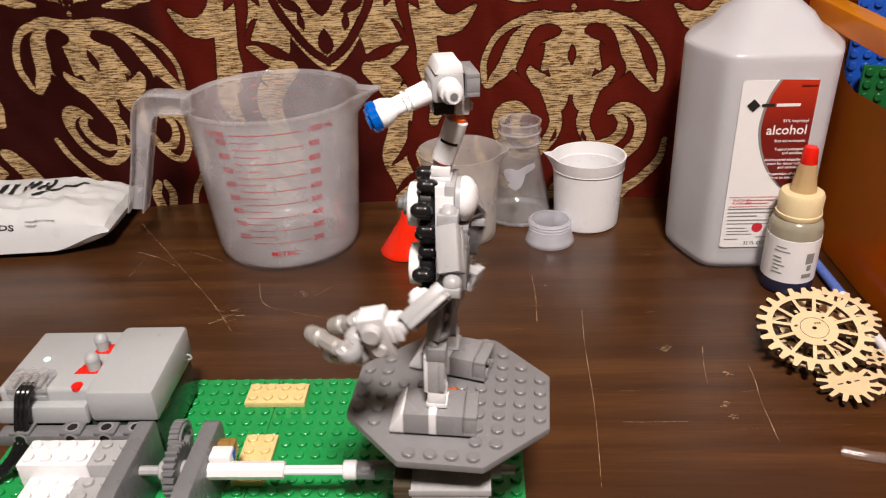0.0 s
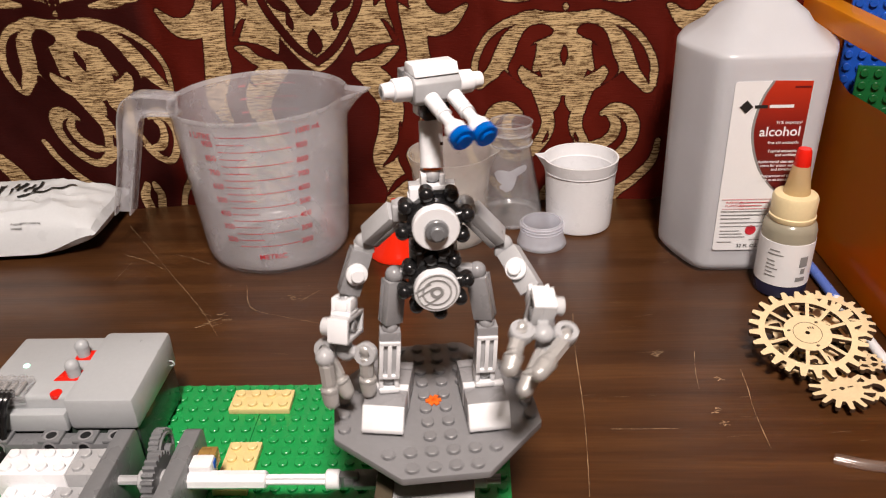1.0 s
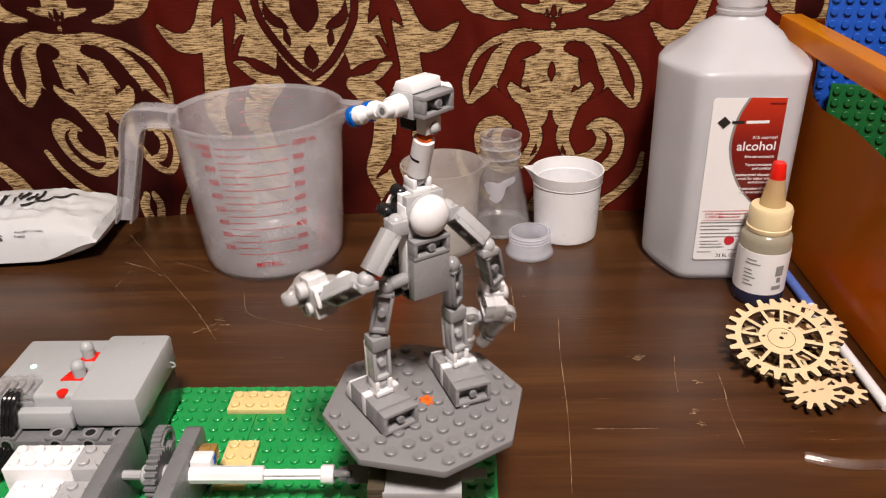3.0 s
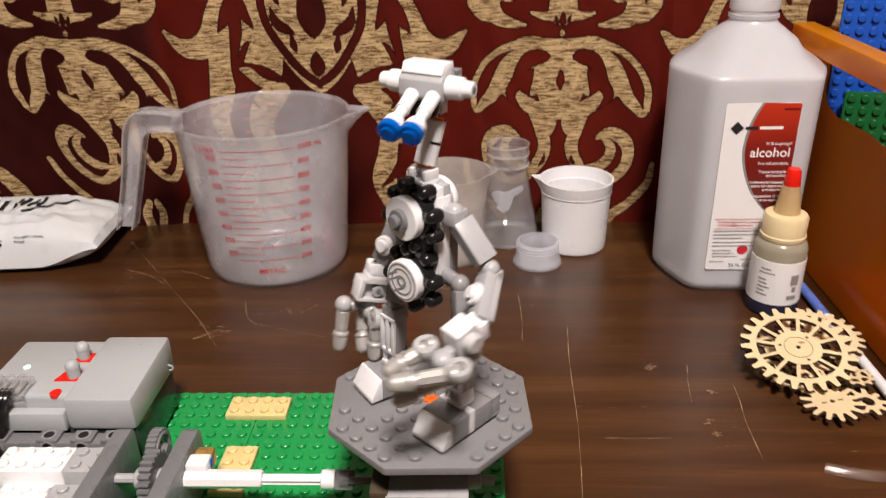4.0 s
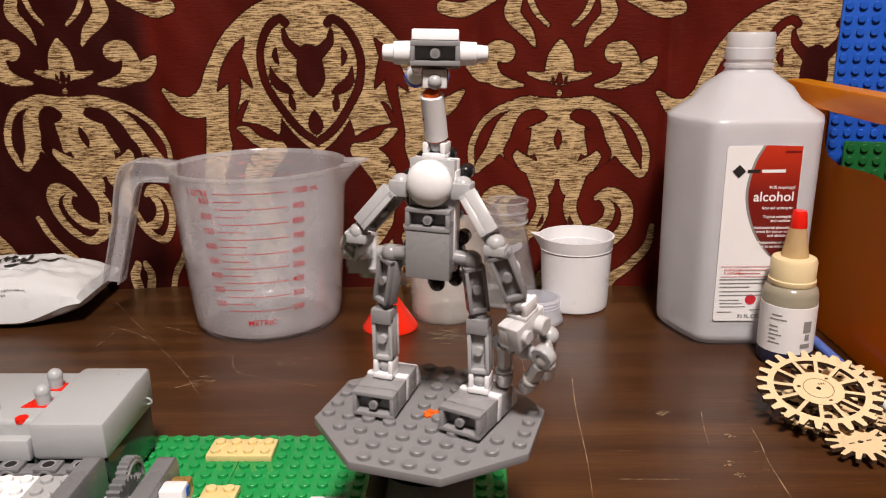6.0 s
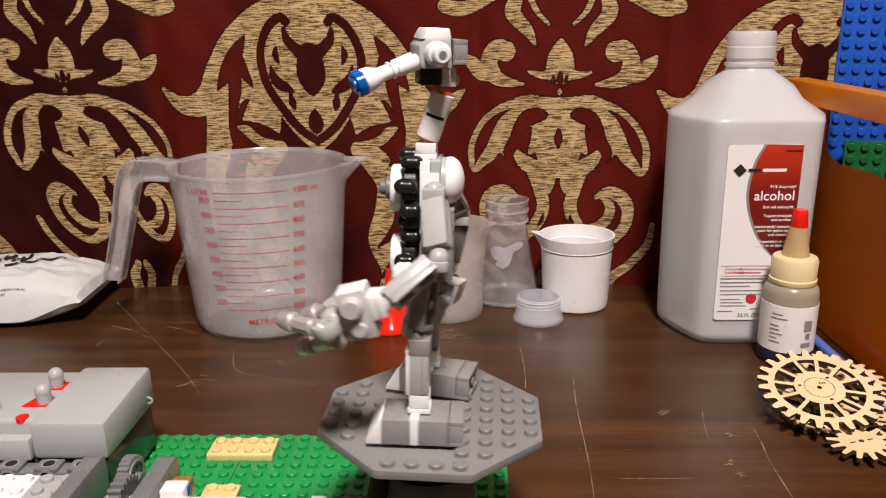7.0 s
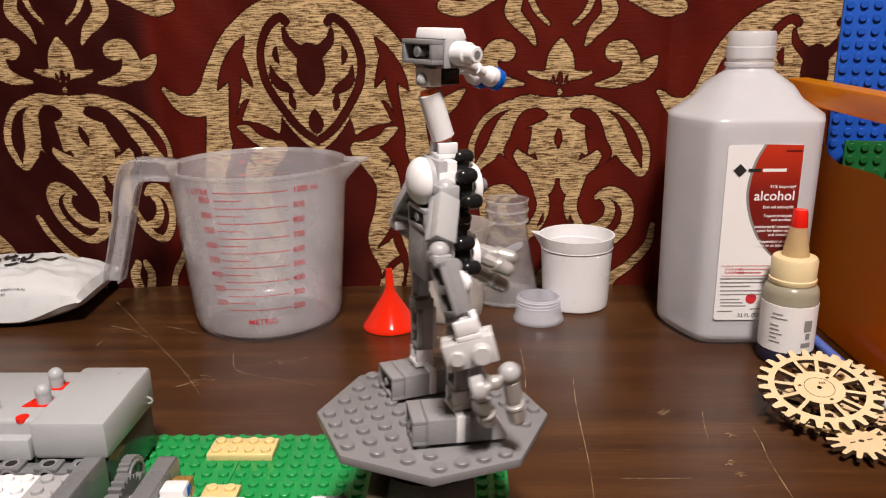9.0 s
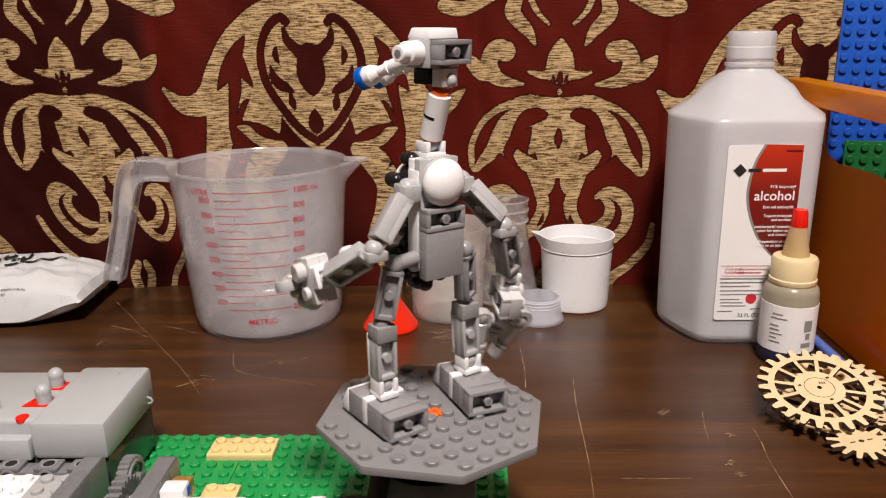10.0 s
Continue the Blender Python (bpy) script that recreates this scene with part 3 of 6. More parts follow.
def curtain():
    step = 0.00125
    xs = np.arange(-0.5, 0.5 + 1e-6, step)
    zs = np.arange(-0.06, 0.31, step)
    X, Z = np.meshgrid(xs, zs)
    X0 = X.copy()
    lean = np.clip((-0.20 - X) / 0.07, 0, 1)
    lean = lean * lean * (3 - 2 * lean)
    X = X - lean * 0.36 * np.clip(0.150 - Z, 0, 0.13) + 0.04 * np.clip(0.2 - Z, 0, 1) * np.clip((0.02 - X) / 0.1, 0, 1) * (1 - lean) * -1
    period = 0.3615
    X, Z2 = 0.005 + (X - 0.005) / 1.025, 0.206 + (Z - 0.206) / 1.025
    u = np.abs((X - 0.0741 + period / 2) % period - period / 2) * 1000
    v = Z2 * 1000 + 16.0 * (X0 + 0.05)      # the cloth hangs a little askew

    def field(strokes, u):
        d = np.full(u.shape, 99.0)
        for s in strokes:
            for x, y, r in smooth_way(s, 9):
                j0, j1 = np.searchsorted(zs * 1000, (y - r - 18, y + r + 18))
                sub = np.hypot(u[j0:j1] - x, v[j0:j1] - y) - max(r, 0.3)
                np.minimum(d[j0:j1], sub, out=d[j0:j1])
        return d

    w = period * 500 - u
    leaf = np.maximum(field(LEAF_GOLD, u), -field(LEAF_CUT, u) + 0.3)
    ogee = np.maximum(field(OGEE_GOLD, w), -field(OGEE_CUT, w) + 0.3)
    d = np.minimum(leaf, ogee)
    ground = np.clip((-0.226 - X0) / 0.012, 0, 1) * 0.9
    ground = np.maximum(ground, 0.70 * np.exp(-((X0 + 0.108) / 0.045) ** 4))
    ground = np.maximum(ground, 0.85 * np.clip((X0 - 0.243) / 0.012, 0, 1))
    Y = 0.2165 + 0.0040 * np.exp(-((X0 - 0.156) / 0.006) ** 2) + 0.0030 * np.sin(X0 * 34 + 0.7) + 0.0022 * np.sin(X0 * 71 + 2 * Z) + 0.0035 * np.exp(-((X0 - 0.014) / 0.010) ** 2) + 0.004 * np.exp(-((X0 + 0.226) / 0.012) ** 2)
    Y = Y + 0.0007 * np.sin(X0 * 190 + Z * 60) * np.sin(Z * 75)
    ny, nx = X0.shape
    verts = np.stack([X0, Y, Z], -1).reshape(-1, 3)
    i = np.arange(ny * nx).reshape(ny, nx)
    faces = np.stack([i[:-1, :-1], i[:-1, 1:], i[1:, 1:], i[1:, :-1]], -1).reshape(-1, 4)
    me = bpy.data.meshes.new("curtain")
    me.from_pydata(verts.tolist(), [], faces.tolist())
    me.attributes.new("motif", "FLOAT", "POINT").data.foreach_set("value", d.reshape(-1).astype(np.float32))
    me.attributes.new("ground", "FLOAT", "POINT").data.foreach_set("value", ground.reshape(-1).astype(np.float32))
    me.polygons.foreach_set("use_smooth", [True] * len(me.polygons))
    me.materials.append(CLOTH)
    ob = new("curtain", me)
    th = ob.modifiers.new("cloth", "SOLIDIFY")
    th.thickness, th.offset = 0.0012, 1
    tagged(ob, "dark red curtain with woven gold damask leaves and scrolls", "curtain")


room()
table()
curtain()


# ---------------------------------------------------------------- building-brick base
GX, GY = -0.116, -0.060      # one stud of the green plates


def brick(name, label, x0, x1, y0, y1, z0, z1, material, category="toy brick", with_studs=True, group=""):
    """A rectangular brick or plate with studs on top."""
    t = thing(name, label, category, pose((x0 + x1) / 2, (y0 + y1) / 2, z0), group)
    hx, hy, h = (x1 - x0) / 2 - 0.0001, (y1 - y0) / 2 - 0.0001, z1 - z0
    part("body", box(-hx, hx, -hy, hy, 0, h, 0.00025), material, t)
    if with_studs:
        nx, ny = max(1, round((x1 - x0) / P)), max(1, round((y1 - y0) / P))
        cells = [((i - (nx - 1) / 2) * P, (j - (ny - 1) / 2) * P) for i in range(nx) for j in range(ny)]
        part("studs", stud_field(cells, h, 0.00243, 0.0017, 16), material, t)
    return t


def base_plates():
    for x0 in (GX + 1.5 * P - 0.128 - 0.0, GX + 1.5 * P):
        brick("baseplate", "bright green studded toy building plate on the table", x0, x0 + 0.128, GY + 4.5 * P - 0.128, GY + 4.5 * P, 0, 0.0032, GREEN,
              "building plate", group="green plates")
    brick("yellow_plate", "pale yellow two by four plate on the green plate", GX - 0.5 * P, GX + 3.5 * P, GY + 1.5 * P, GY + 3.5 * P, 0.0032, 0.0064, TAN, group="yellow plates")
    brick("yellow_plate", "pale yellow two by four plate on the green plate", GX + 0.5 * P, GX + 2.5 * P, GY - 5.5 * P, GY - 1.5 * P, 0.0032, 0.0064, TAN, group="yellow plates")


AXIS = (-0.0086, -0.1144)


def gearbox():
    t = thing("gearbox", "light grey brick gearbox under the turntable, black gear inside", "gearbox", pose(AXIS[0], AXIS[1], 0.0032))
    part("housing", box(-0.0140, 0.0155, -0.034, 0.020, 0, 0.040, 0.0004), LGREY, t)
    part("front_window", join(box(-0.0060, 0.0080, -0.0352, -0.0338, 0.020, 0.032, 0.0003), box(-0.0045, -0.002, -0.0358, -0.035, 0.021, 0.031, 0)), BLACK, t, "dark recessed window")
    part("plate", box(-0.0150, 0.0165, -0.0345, 0.024, 0.0402, 0.0434, 0.0003), LGREY, t)
    # tan plates; a near-black brown stands in for the shade over them
    col = [box(-0.0210, -0.0142, -0.034, 0.000, 0.0002 + k * 0.0032, 0.0032 * (k + 1), 0.0002) for k in range(14)]
    for c in col:
        part("tan_plate", c, SHADETAN, t, "thin tan plate, coloured dark for the shade under the turntable")
    part("ring", lathe([(0.010, 0.0436), (0.0200, 0.0436), (0.0200, 0.0520), (0.0190, 0.0560), (0.010, 0.0560)], 40, True, True), BLACK, t, "black toothed turntable ring")
    part("bearing", cyl((-0.0235, -0.0014, 0.0218), (-0.0142, -0.0014, 0.0218), 0.0052, n=20), BLACK, t)
    part("cross_pin", cyl((0.0156, -0.014, 0.015), (0.0210, -0.014, 0.015), 0.0022, n=14), LGREY, t)
    part("bushing", cyl((0.0156, -0.0014, 0.0218), (0.0215, -0.0014, 0.0218), 0.0037, n=16, bev=0.0004), LGREY, t)


def plate_octagon():
    t = thing("turntable_plate", "grey octagonal studded plate turning on the gearbox", "building plate")
    a, b = 0.0399, 0.0160
    outline = [(a, -b), (a, b), (b, a), (-b, a), (-a, b), (-a, -b), (-b, -a), (b, -a)]
    part("plate", prism(outline, -0.0032, 0, 0.0003), PLATEGREY, t)
    cells = [((i - 4.5) * P, (j - 4.5) * P) for i in range(10) for j in range(10)]
    me = mesh_of("stud", stud_field([(0, 0)], 0, 0.00243, 0.0017, 18), PLATEGREY)
    for x, y in cells:
        if abs(x) + abs(y) < 0.0495 and not (0.011 < abs(x) < 0.029 and -0.022 < y < 0.012):
            s = new("stud", me)
            s.parent = t
            s.matrix_basis = pose(x, y, 0)
    star = []
    for k in range(3):
        star.append(moved(box(-0.0032, 0.0032, -0.0009, 0.0009, 0.0001, 0.0009, 0.0002), Matrix.Rotation(k * math.pi / 3, 4, "Z")))
    part("axle_end", moved(join(*star), Matrix.Translation((-0.0005, 0.001, 0))), ORANGE, t, "small orange axle end in the centre")
    return t


# ---------------------------------------------------------------- brick-built robot, millimetres, facing -y
def mm(*v):
    return tuple(c * 0.001 for c in v)


def along(p, q, twist=0.0):
    """A pose at p whose z runs to q, with x as level as can be."""
    p, q = Vector(p), Vector(q)
    z = (q - p).normalized()
    x = Vector((0, 1, 0)).cross(z)
    x = x.normalized() if x.length > 0.05 else Vector((1, 0, 0))
    y = z.cross(x)
    m = Matrix((x, y, z)).transposed().to_4x4()
    return Matrix.Translation(p) @ m @ Matrix.Rotation(radians(twist), 4, "Z")


def bx(x0, x1, y0, y1, z0, z1, bev=0.3):
    return box(x0 / 1000, x1 / 1000, y0 / 1000, y1 / 1000, z0 / 1000, z1 / 1000, bev / 1000)


def cy(p, q, r0, r1=None, n=18, bev=0.0):
    return cyl(mm(*p), mm(*q), r0 / 1000, None if r1 is None else r1 / 1000, n, True, bev / 1000)


def bl(c, r, squash=(1, 1, 1)):
    return ball(mm(*c), r / 1000, 18, 12, squash)


def hollow_end(x0, x1, y, z0, z1, deep, way):
    """The open underside of a plate: a frame round a hollow with a tube in it; way: the side it opens to."""
    e, cxm, czm = 1.5, (x0 + x1) / 2, (z0 + z1) / 2
    y1 = y + way * deep
    lo, hi = min(y, y1), max(y, y1)
    back = y + way * 0.6
    return join(bx(x0, x1, lo, hi, z0, z0 + e, 0.15), bx(x0, x1, lo, hi, z1 - e, z1, 0.15), bx(x0, x0 + e, lo, hi, z0 + e, z1 - e, 0.1),
                bx(x1 - e, x1, lo, hi, z0 + e, z1 - e, 0.1), bx(x0, x1, min(y, back), max(y, back), z0, z1, 0),
                cy((cxm, y, czm), (cxm, y1, czm), 1.6, n=14))


def socket(parent, c, w=7.6, material=None, up=1):
    """A ball in a forked socket."""
    m = material or WHITE
    x, y, z = c
    part("socket", join(bx(x - w / 2, x + w / 2, y - 3.9, y + 3.9, z - 4.6 * up if up > 0 else z + 2.6, z - 2.6 * up if up > 0 else z + 4.6),
                        bx(x - w / 2, x - w / 2 + 1.7, y - 3.4, y + 3.4, z - 2.6, z + 2.4), bx(x + w / 2 - 1.7, x + w / 2, y - 3.4, y + 3.4, z - 2.6, z + 2.4)), m, parent)
    part("joint_ball", bl(c, 2.9), LGREY, parent)


def finger(parent, root, tip):
    """A jointed finger: a flat-sided upper piece, a groove, and a thicker round tip."""
    r, t = Vector(root), Vector(tip)
    d = t - r
    f = part("finger", join(cy(tuple(r + d * 0.14), tuple(r + d * 0.56), 2.9, 2.7, n=8, bev=0.3), cy(tuple(r + d * 0.56), tuple(r + d * 0.62), 2.2, n=14),
                        cy(tuple(r + d * 0.62), tuple(r + d * 0.70), 3.3, 3.4, bev=0.3), cy(tuple(r + d * 0.72), tuple(r + d * 0.92), 3.3, 2.9), bl(tuple(r + d * 0.92), 2.9)), SILVER, parent, "jointed silvery-grey finger")
    part("knuckle", bl(root, 2.7), SILVER, f)


def hand_on(parent, wrist, outer, inner, third, tips, s):
    """A brick hand: socket, hollow two-stud brick, a bar with an open ring at each end, and three fingers."""
    w, o, i = (Vector(p) for p in (wrist, outer, inner))
    mid = (o + i) / 2
    z = (w - mid).normalized()
    x = ((o - i) * s - z * ((o - i) * s).dot(z)).normalized()
    m = Matrix((x, z.cross(x), z)).transposed().to_4x4()
    m.translation = mid * 0.001
    L = (w - mid).length
    k = (L - 5.0) / 15.0                       # the hand fits between bar and wrist
    z0, z1 = 5.4 * k, 5.4 * k + 9.4
    e = 1.5
    palm = part("palm", moved(join(bx(*sorted((4 * s, -0.6 * s)), -8, 8, z0, z1), bx(*sorted((-4 * s, -0.6 * s)), -8, 8, z0, z0 + e, 0.15), bx(*sorted((-4 * s, -0.6 * s)), -8, 8, z1 - e, z1, 0.15),
                                   bx(*sorted((-4 * s, -0.6 * s)), -8, -8 + e, z0 + e, z1 - e, 0.1), bx(*sorted((-4 * s, -0.6 * s)), 8 - e, 8, z0 + e, z1 - e, 0.1)), m), PALEGREY, parent, "light grey hollow palm brick")
    part("palm_tube", moved(cy((-3.6 * s, 0, (z0 + z1) / 2), (-0.6 * s, 0, (z0 + z1) / 2), 2.3, n=16), m), LGREY, palm)
    part("tube_hole", moved(cy((-3.8 * s, 0, (z0 + z1) / 2), (-3.5 * s, 0, (z0 + z1) / 2), 1.2, n=12), m), DGREY, palm)
    part("palm_face", moved(bx(-3.9, 3.9, -8.5, -8.02, z0 + 0.1, z1 - 0.1, 0.15), m), WHITE, palm, "white end face")
    part("palm_stud", moved(join(cy((4 * s, -4, (z0 + z1) / 2), (7.6 * s, -4, (z0 + z1) / 2), 3.3, n=20, bev=0.4), cy((4 * s, 4, (z0 + z1) / 2), (5.8 * s, 4, (z0 + z1) / 2), 2.45, n=18, bev=0.2)), m), PALEGREY, palm)
    cup = part("wrist_cup", moved(join(bx(-3.9, 3.9, -5.5, 2.6, z1 + 0.05, z1 + 1.8, 0.3), bx(-3.9, -2.2, -5.2, 2.4, z1 + 1.8, L + 1.6, 0.5), bx(2.2, 3.9, -5.2, 2.4, z1 + 1.8, L + 1.6, 0.5), bx(-2.3, 2.3, -5.4, -3.2, z1 + 1.8, L + 0.6, 0.4)), m), WHITE, palm, "white wrist cup")
    part("wrist_ball", moved(bl((0, 0, L), 2.9), m), LGREY, cup)
    bar = part("knuckle_bar", moved(join(cy((-6.4, 0, 0), (6.4, 0, 0), 1.5, n=14), bl((0, 0, 0), 3.7, (1.05, 0.8, 1)), cy((-4.6, 0, 0), (-3.4, 0, 0), 2.5, n=14), cy((3.4, 0, 0), (4.6, 0, 0), 2.5, n=14), bx(-2.0, 2.0, -2.0, 2.0, 2.6, z0, 0.3)), m), LGREY, palm, "pale ball and bar below the palm")
    half = (o - i).length / 2
    ring = [(2.1, -2.0), (4.1, -2.0), (4.3, -1.6), (4.3, 1.6), (4.1, 2.0), (2.1, 2.0), (2.1, -2.0)]
    for side in (-1, 1):
        part("ring", moved(lathe([(r / 1000, h / 1000) for r, h in ring], 24, False, False), m @ Matrix.Translation(mm(side * half, 0, 0)) @ Matrix.Rotation(radians(90), 4, "X")), LGREY, bar, "open round clip")
        part("pin", moved(cy((side * half, -1.5, 0), (side * half, 1.5, 0), 1.5, n=14), m), SILVER, bar)
    side_bar = part("side_bar", join(cy(tuple(o), third, 1.5, n=14), bl(third, 3.6)), LGREY, palm, "pale ball and bar beside the palm")
    part("clip", bl(tuple((o + Vector(third)) / 2), 2.5), SILVER, side_bar)
    for r, tip in zip((o, i, Vector(third)), tips):
        finger(palm, tuple(r), tip)


def foot(parent, x, y, turn):
    """A long brick foot with a white sloped toe, resting on the studs."""
    at = Matrix.Translation(mm(x, y, 0)) @ Matrix.Rotation(radians(turn), 4, "Z")
    f = part("foot", join(bx(-7.9, 7.9, -11.8, -2.3, 1.75, 11.0), bx(-7.9, 7.9, 0.7, 10.6, 1.75, 11.0)), MGREY, parent, "grey brick foot", at)
    part("foot_stripe", bx(-7.95, 7.95, -2.25, 0.65, 1.75, 11.6, 0.2), WHITE, f, "white stripe")
    part("toe", prismy(-7.9, 7.9, [(-11.85, 1.75), (-11.85, 11.0), (-12.7, 11.0), (-17.2, 3.4), (-17.2, 1.75)], 0.3), WHITE, f, "white sloped toe cap")
    part("heel", hollow_end(-7.9, 7.9, 10.6, 1.75, 11.0, 5.2, 1), MGREY, f, "open underside of a grey plate")
    part("tube_hole", cy((0, 15.7, 6.4), (0, 15.9, 6.4), 0.95, n=12), DGREY, f)


def prismy(x0, x1, yz, bev=0.3):
    """An outline in (y, z) drawn out from x0 to x1."""
    bm = prism([(y / 1000, z / 1000) for y, z in yz], x0 / 1000, x1 / 1000, bev / 1000)
    return moved(bm, Matrix(((0, 0, 1, 0), (1, 0, 0, 0), (0, 1, 0, 0), (0, 0, 0, 1))))


def limb(parent, name, p, q, w, d, material, label="", twist=0.0, hollow=True):
    """A long plate limb from p to q, with a hollow rear face and a ball at each end."""
    m = along(mm(*p), mm(*q), twist)
    L = (Vector(q) - Vector(p)).length
    g = [bx(-w / 2, w / 2, -d / 2, d / 2, 0, L)] if not hollow else [bx(-w / 2, w / 2, -d / 2, d * 0.15, 0, L), bx(-w / 2, -w / 2 + 1.3, d * 0.15, d / 2, 0, L, 0.15), bx(w / 2 - 1.3, w / 2, d * 0.15, d / 2, 0, L, 0.15),
         bx(-w / 2, w / 2, d * 0.15, d / 2, 0, 1.6, 0.15), bx(-w / 2, w / 2, d * 0.15, d / 2, L - 1.6, L, 0.15), cy((0, d * 0.1, L / 2), (0, d / 2, L / 2), 1.6, n=14)]
    return part(name, moved(join(*g), m), material, parent, label)


def robot():
    t = thing("toy_robot", "grey, white and black brick-built robot standing on the plate", "toy robot")
    # legs
    for s, ankle, knee, hip in ((-1, (-18, -2.4, 16.2), (-16.6, -3, 39), (-14, -1, 61)), (1, (19.0, -3, 16.2), (19.6, -3, 38.2), (16, -1, 60.5))):
        foot(t, -18.1 if s < 0 else 18.6, -0.8 if s < 0 else -3.6, -12 if s < 0 else 1)
        socket(t, ankle)
        a, k = Vector(ankle), Vector(knee)
        lo, hi = tuple(a + (k - a) * 0.12), tuple(a + (k - a) * 0.86)
        shin = limb(t, "shin", lo, hi, 7.8, 6.2, LGREY, "light grey shin with a white grille in front")
        m = along(mm(*lo), mm(*hi))
        L = (Vector(hi) - Vector(lo)).length
        part("grille", moved(join(*[bx(x0, x0 + 1.5, -4.5, -3.1, 0.6, L - 0.6, 0.1) for x0 in (-3.9, -0.75, 2.4)], bx(-3.9, 3.9, -4.5, -3.1, 0, 1.4, 0.1),
                                  bx(-3.9, 3.9, -4.5, -3.1, L - 1.4, L, 0.1)), m), WHITE, shin, "white ribbed grille tile")
        part("knee", join(bx(knee[0] - 3.9, knee[0] + 3.9, knee[1] - 3.6, knee[1] + 3.6, knee[2] - 5, knee[2] + 0.6), bl((knee[0], knee[1] - 0.6, knee[2] + 1), 3.0)), MGREY, t)
        h = Vector(hip)
        limb(t, "thigh", tuple(k + (h - k) * 0.14), tuple(k + (h - k) * 0.92), 7.4, 5.8, MGREY, "grey thigh plate", twist=-28 * s)
        part("hip", join(bl(hip, 3.4), cy(hip, (5 * s, 0, 62), 2.6)), MGREY, t)
    # torso
    part("torso_core", join(bx(-7.9, 7.9, -4.6, -1.2, 56, 95.6)), WHITE, t, "white plate column of the torso")
    part("torso_grey", join(bx(-7.9, 7.9, -1.1, 2.2, 58, 95.8)), LGREY, t, "light grey plate of the torso")
    part("torso_side", join(bx(-8.3, -7.9, -4.2, 1.8, 60, 92, 0.1), bx(7.9, 8.3, -4.2, 1.8, 60, 92, 0.1)), WHITE, t)
    part("rear_panel", bx(-7.9, 7.9, 2.3, 6.6, 54.8, 71.8), MGREY, t, "smooth grey rear panel")
    part("rear_socket", hollow_end(-7.9, 7.9, 2.3, 71.9, 79.6, 4.6, 1), MGREY, t, "open underside of a grey plate")
    part("tube_hole", cy((0, 6.8, 75.75), (0, 7.0, 75.75), 0.95, n=12), DGREY, t)
    part("dome_plate", cy((0, 2.3, 88), (0, 5.2, 88), 7.9, n=28), LGREY, t)
    part("dome", bl((0, 5.0, 88), 8.1, (1, 0.62, 1)), WHITE, t, "smooth white dome on the back")
    for cz, k0 in ((85, 14), (60.6, 8)):
        wheel = part("knob_wheel", cy((0, -5.2, cz), (0, -10.6, cz), 9.4, n=24, bev=0.9), BLACK, t, "glossy black knobbed wheel")
        for k in range(8):
            a = radians(k0 + 45 * k)
            c, s = math.cos(a), math.sin(a)
            y = -7.4 if k % 2 else -9
            part("knob", join(cy((5 * c, y, cz + 5 * s), (11.4 * c, y, cz + 11.4 * s), 3.0, 2.5, n=14), *[bl((11.2 * c, y + o, cz + 11.2 * s), 2.6) for o in (-1.2, 1.4)], cy((11.2 * c, y - 1.2, cz + 11.2 * s), (11.2 * c, y + 1.4, cz + 11.2 * s), 2.6, n=14)), BLACK, wheel)
        part("disc", cy((0, -10.7, cz), (0, -14.6, cz), 8.0, n=36, bev=0.4), WHITE, t, "round white disc")
    part("spacer", bx(-6.5, 6.5, -9.6, -4.7, 67, 79, 0.3), BLACK, t)
    part("upper_knob", join(cy((0, -14.6, 85), (0, -16.6, 85), 4.0, n=24, bev=0.3), cy((0, -16.6, 85), (0, -18.8, 85), 2.5, n=18, bev=0.4)), DGREY, t, "dark grey round knob")
    ring = []
    for r0, r1 in ((6.6, 7.1), (4.6, 5.2), (1.2, 2.4)):
        ring.append(moved(lathe([(r0 / 1000, 0), (r0 / 1000, 0.00015), (r1 / 1000, 0.00015), (r1 / 1000, 0)], 40, False), Matrix.Translation(mm(0, -14.62, 60.6)) @ Matrix.Rotation(radians(90), 4, "X")))
    for off in (2.2, 4.2, -2.2):
        ring.append(moved(bx(-6.4, 0, -0.15, 0, off - 0.35, off + 0.35, 0), Matrix.Translation(mm(0, -14.6, 60.6)) @ Matrix.Rotation(radians(-32), 4, "Y")))
    part("printed_ring", join(*ring), GREYINK, t, "grey ring pattern printed on the lower disc")
    part("tail_knob", bl((0, -5.5, 49.4), 2.9), BLACK, t)
    part("tail_stem", cy((0, -5.5, 49), (0, -5.5, 54), 1.8), BLACK, t)
    # neck
    part("neck_base", join(bx(-4, 4, -6.8, 0.6, 95.7, 97.4), bx(-4, -2.2, -6.4, 0.4, 97.4, 101), bx(2.2, 4, -6.4, 0.4, 97.4, 101)), WHITE, t, "white forked neck base")
    part("neck_ball", bl((0, -3.1, 100), 2.7), LGREY, t)
    lo, hi = Vector((0, -2.9, 101.6)), Vector((0.2, 2.7, 118))
    part("neck", cy(tuple(lo + (hi - lo) * 0.04), tuple(lo + (hi - lo) * 0.94), 3.95, n=28, bev=0.25), WHITE, t, "white round neck")
    mid = lo + (hi - lo) * 0.5
    part("neck_slot", moved(round_on(quad(-0.0034, 0.0034, -0.0005, 0.0005, 12), lambda z: 0.00395, 0, 0, 0.00006), along(mm(*mid), mm(*hi))), BLACK, t, "dark slot in the neck")
    part("neck_pin", cy(tuple(lo), tuple(hi), 2.9, n=20), ORANGE, t, "orange-red pin showing at both ends")
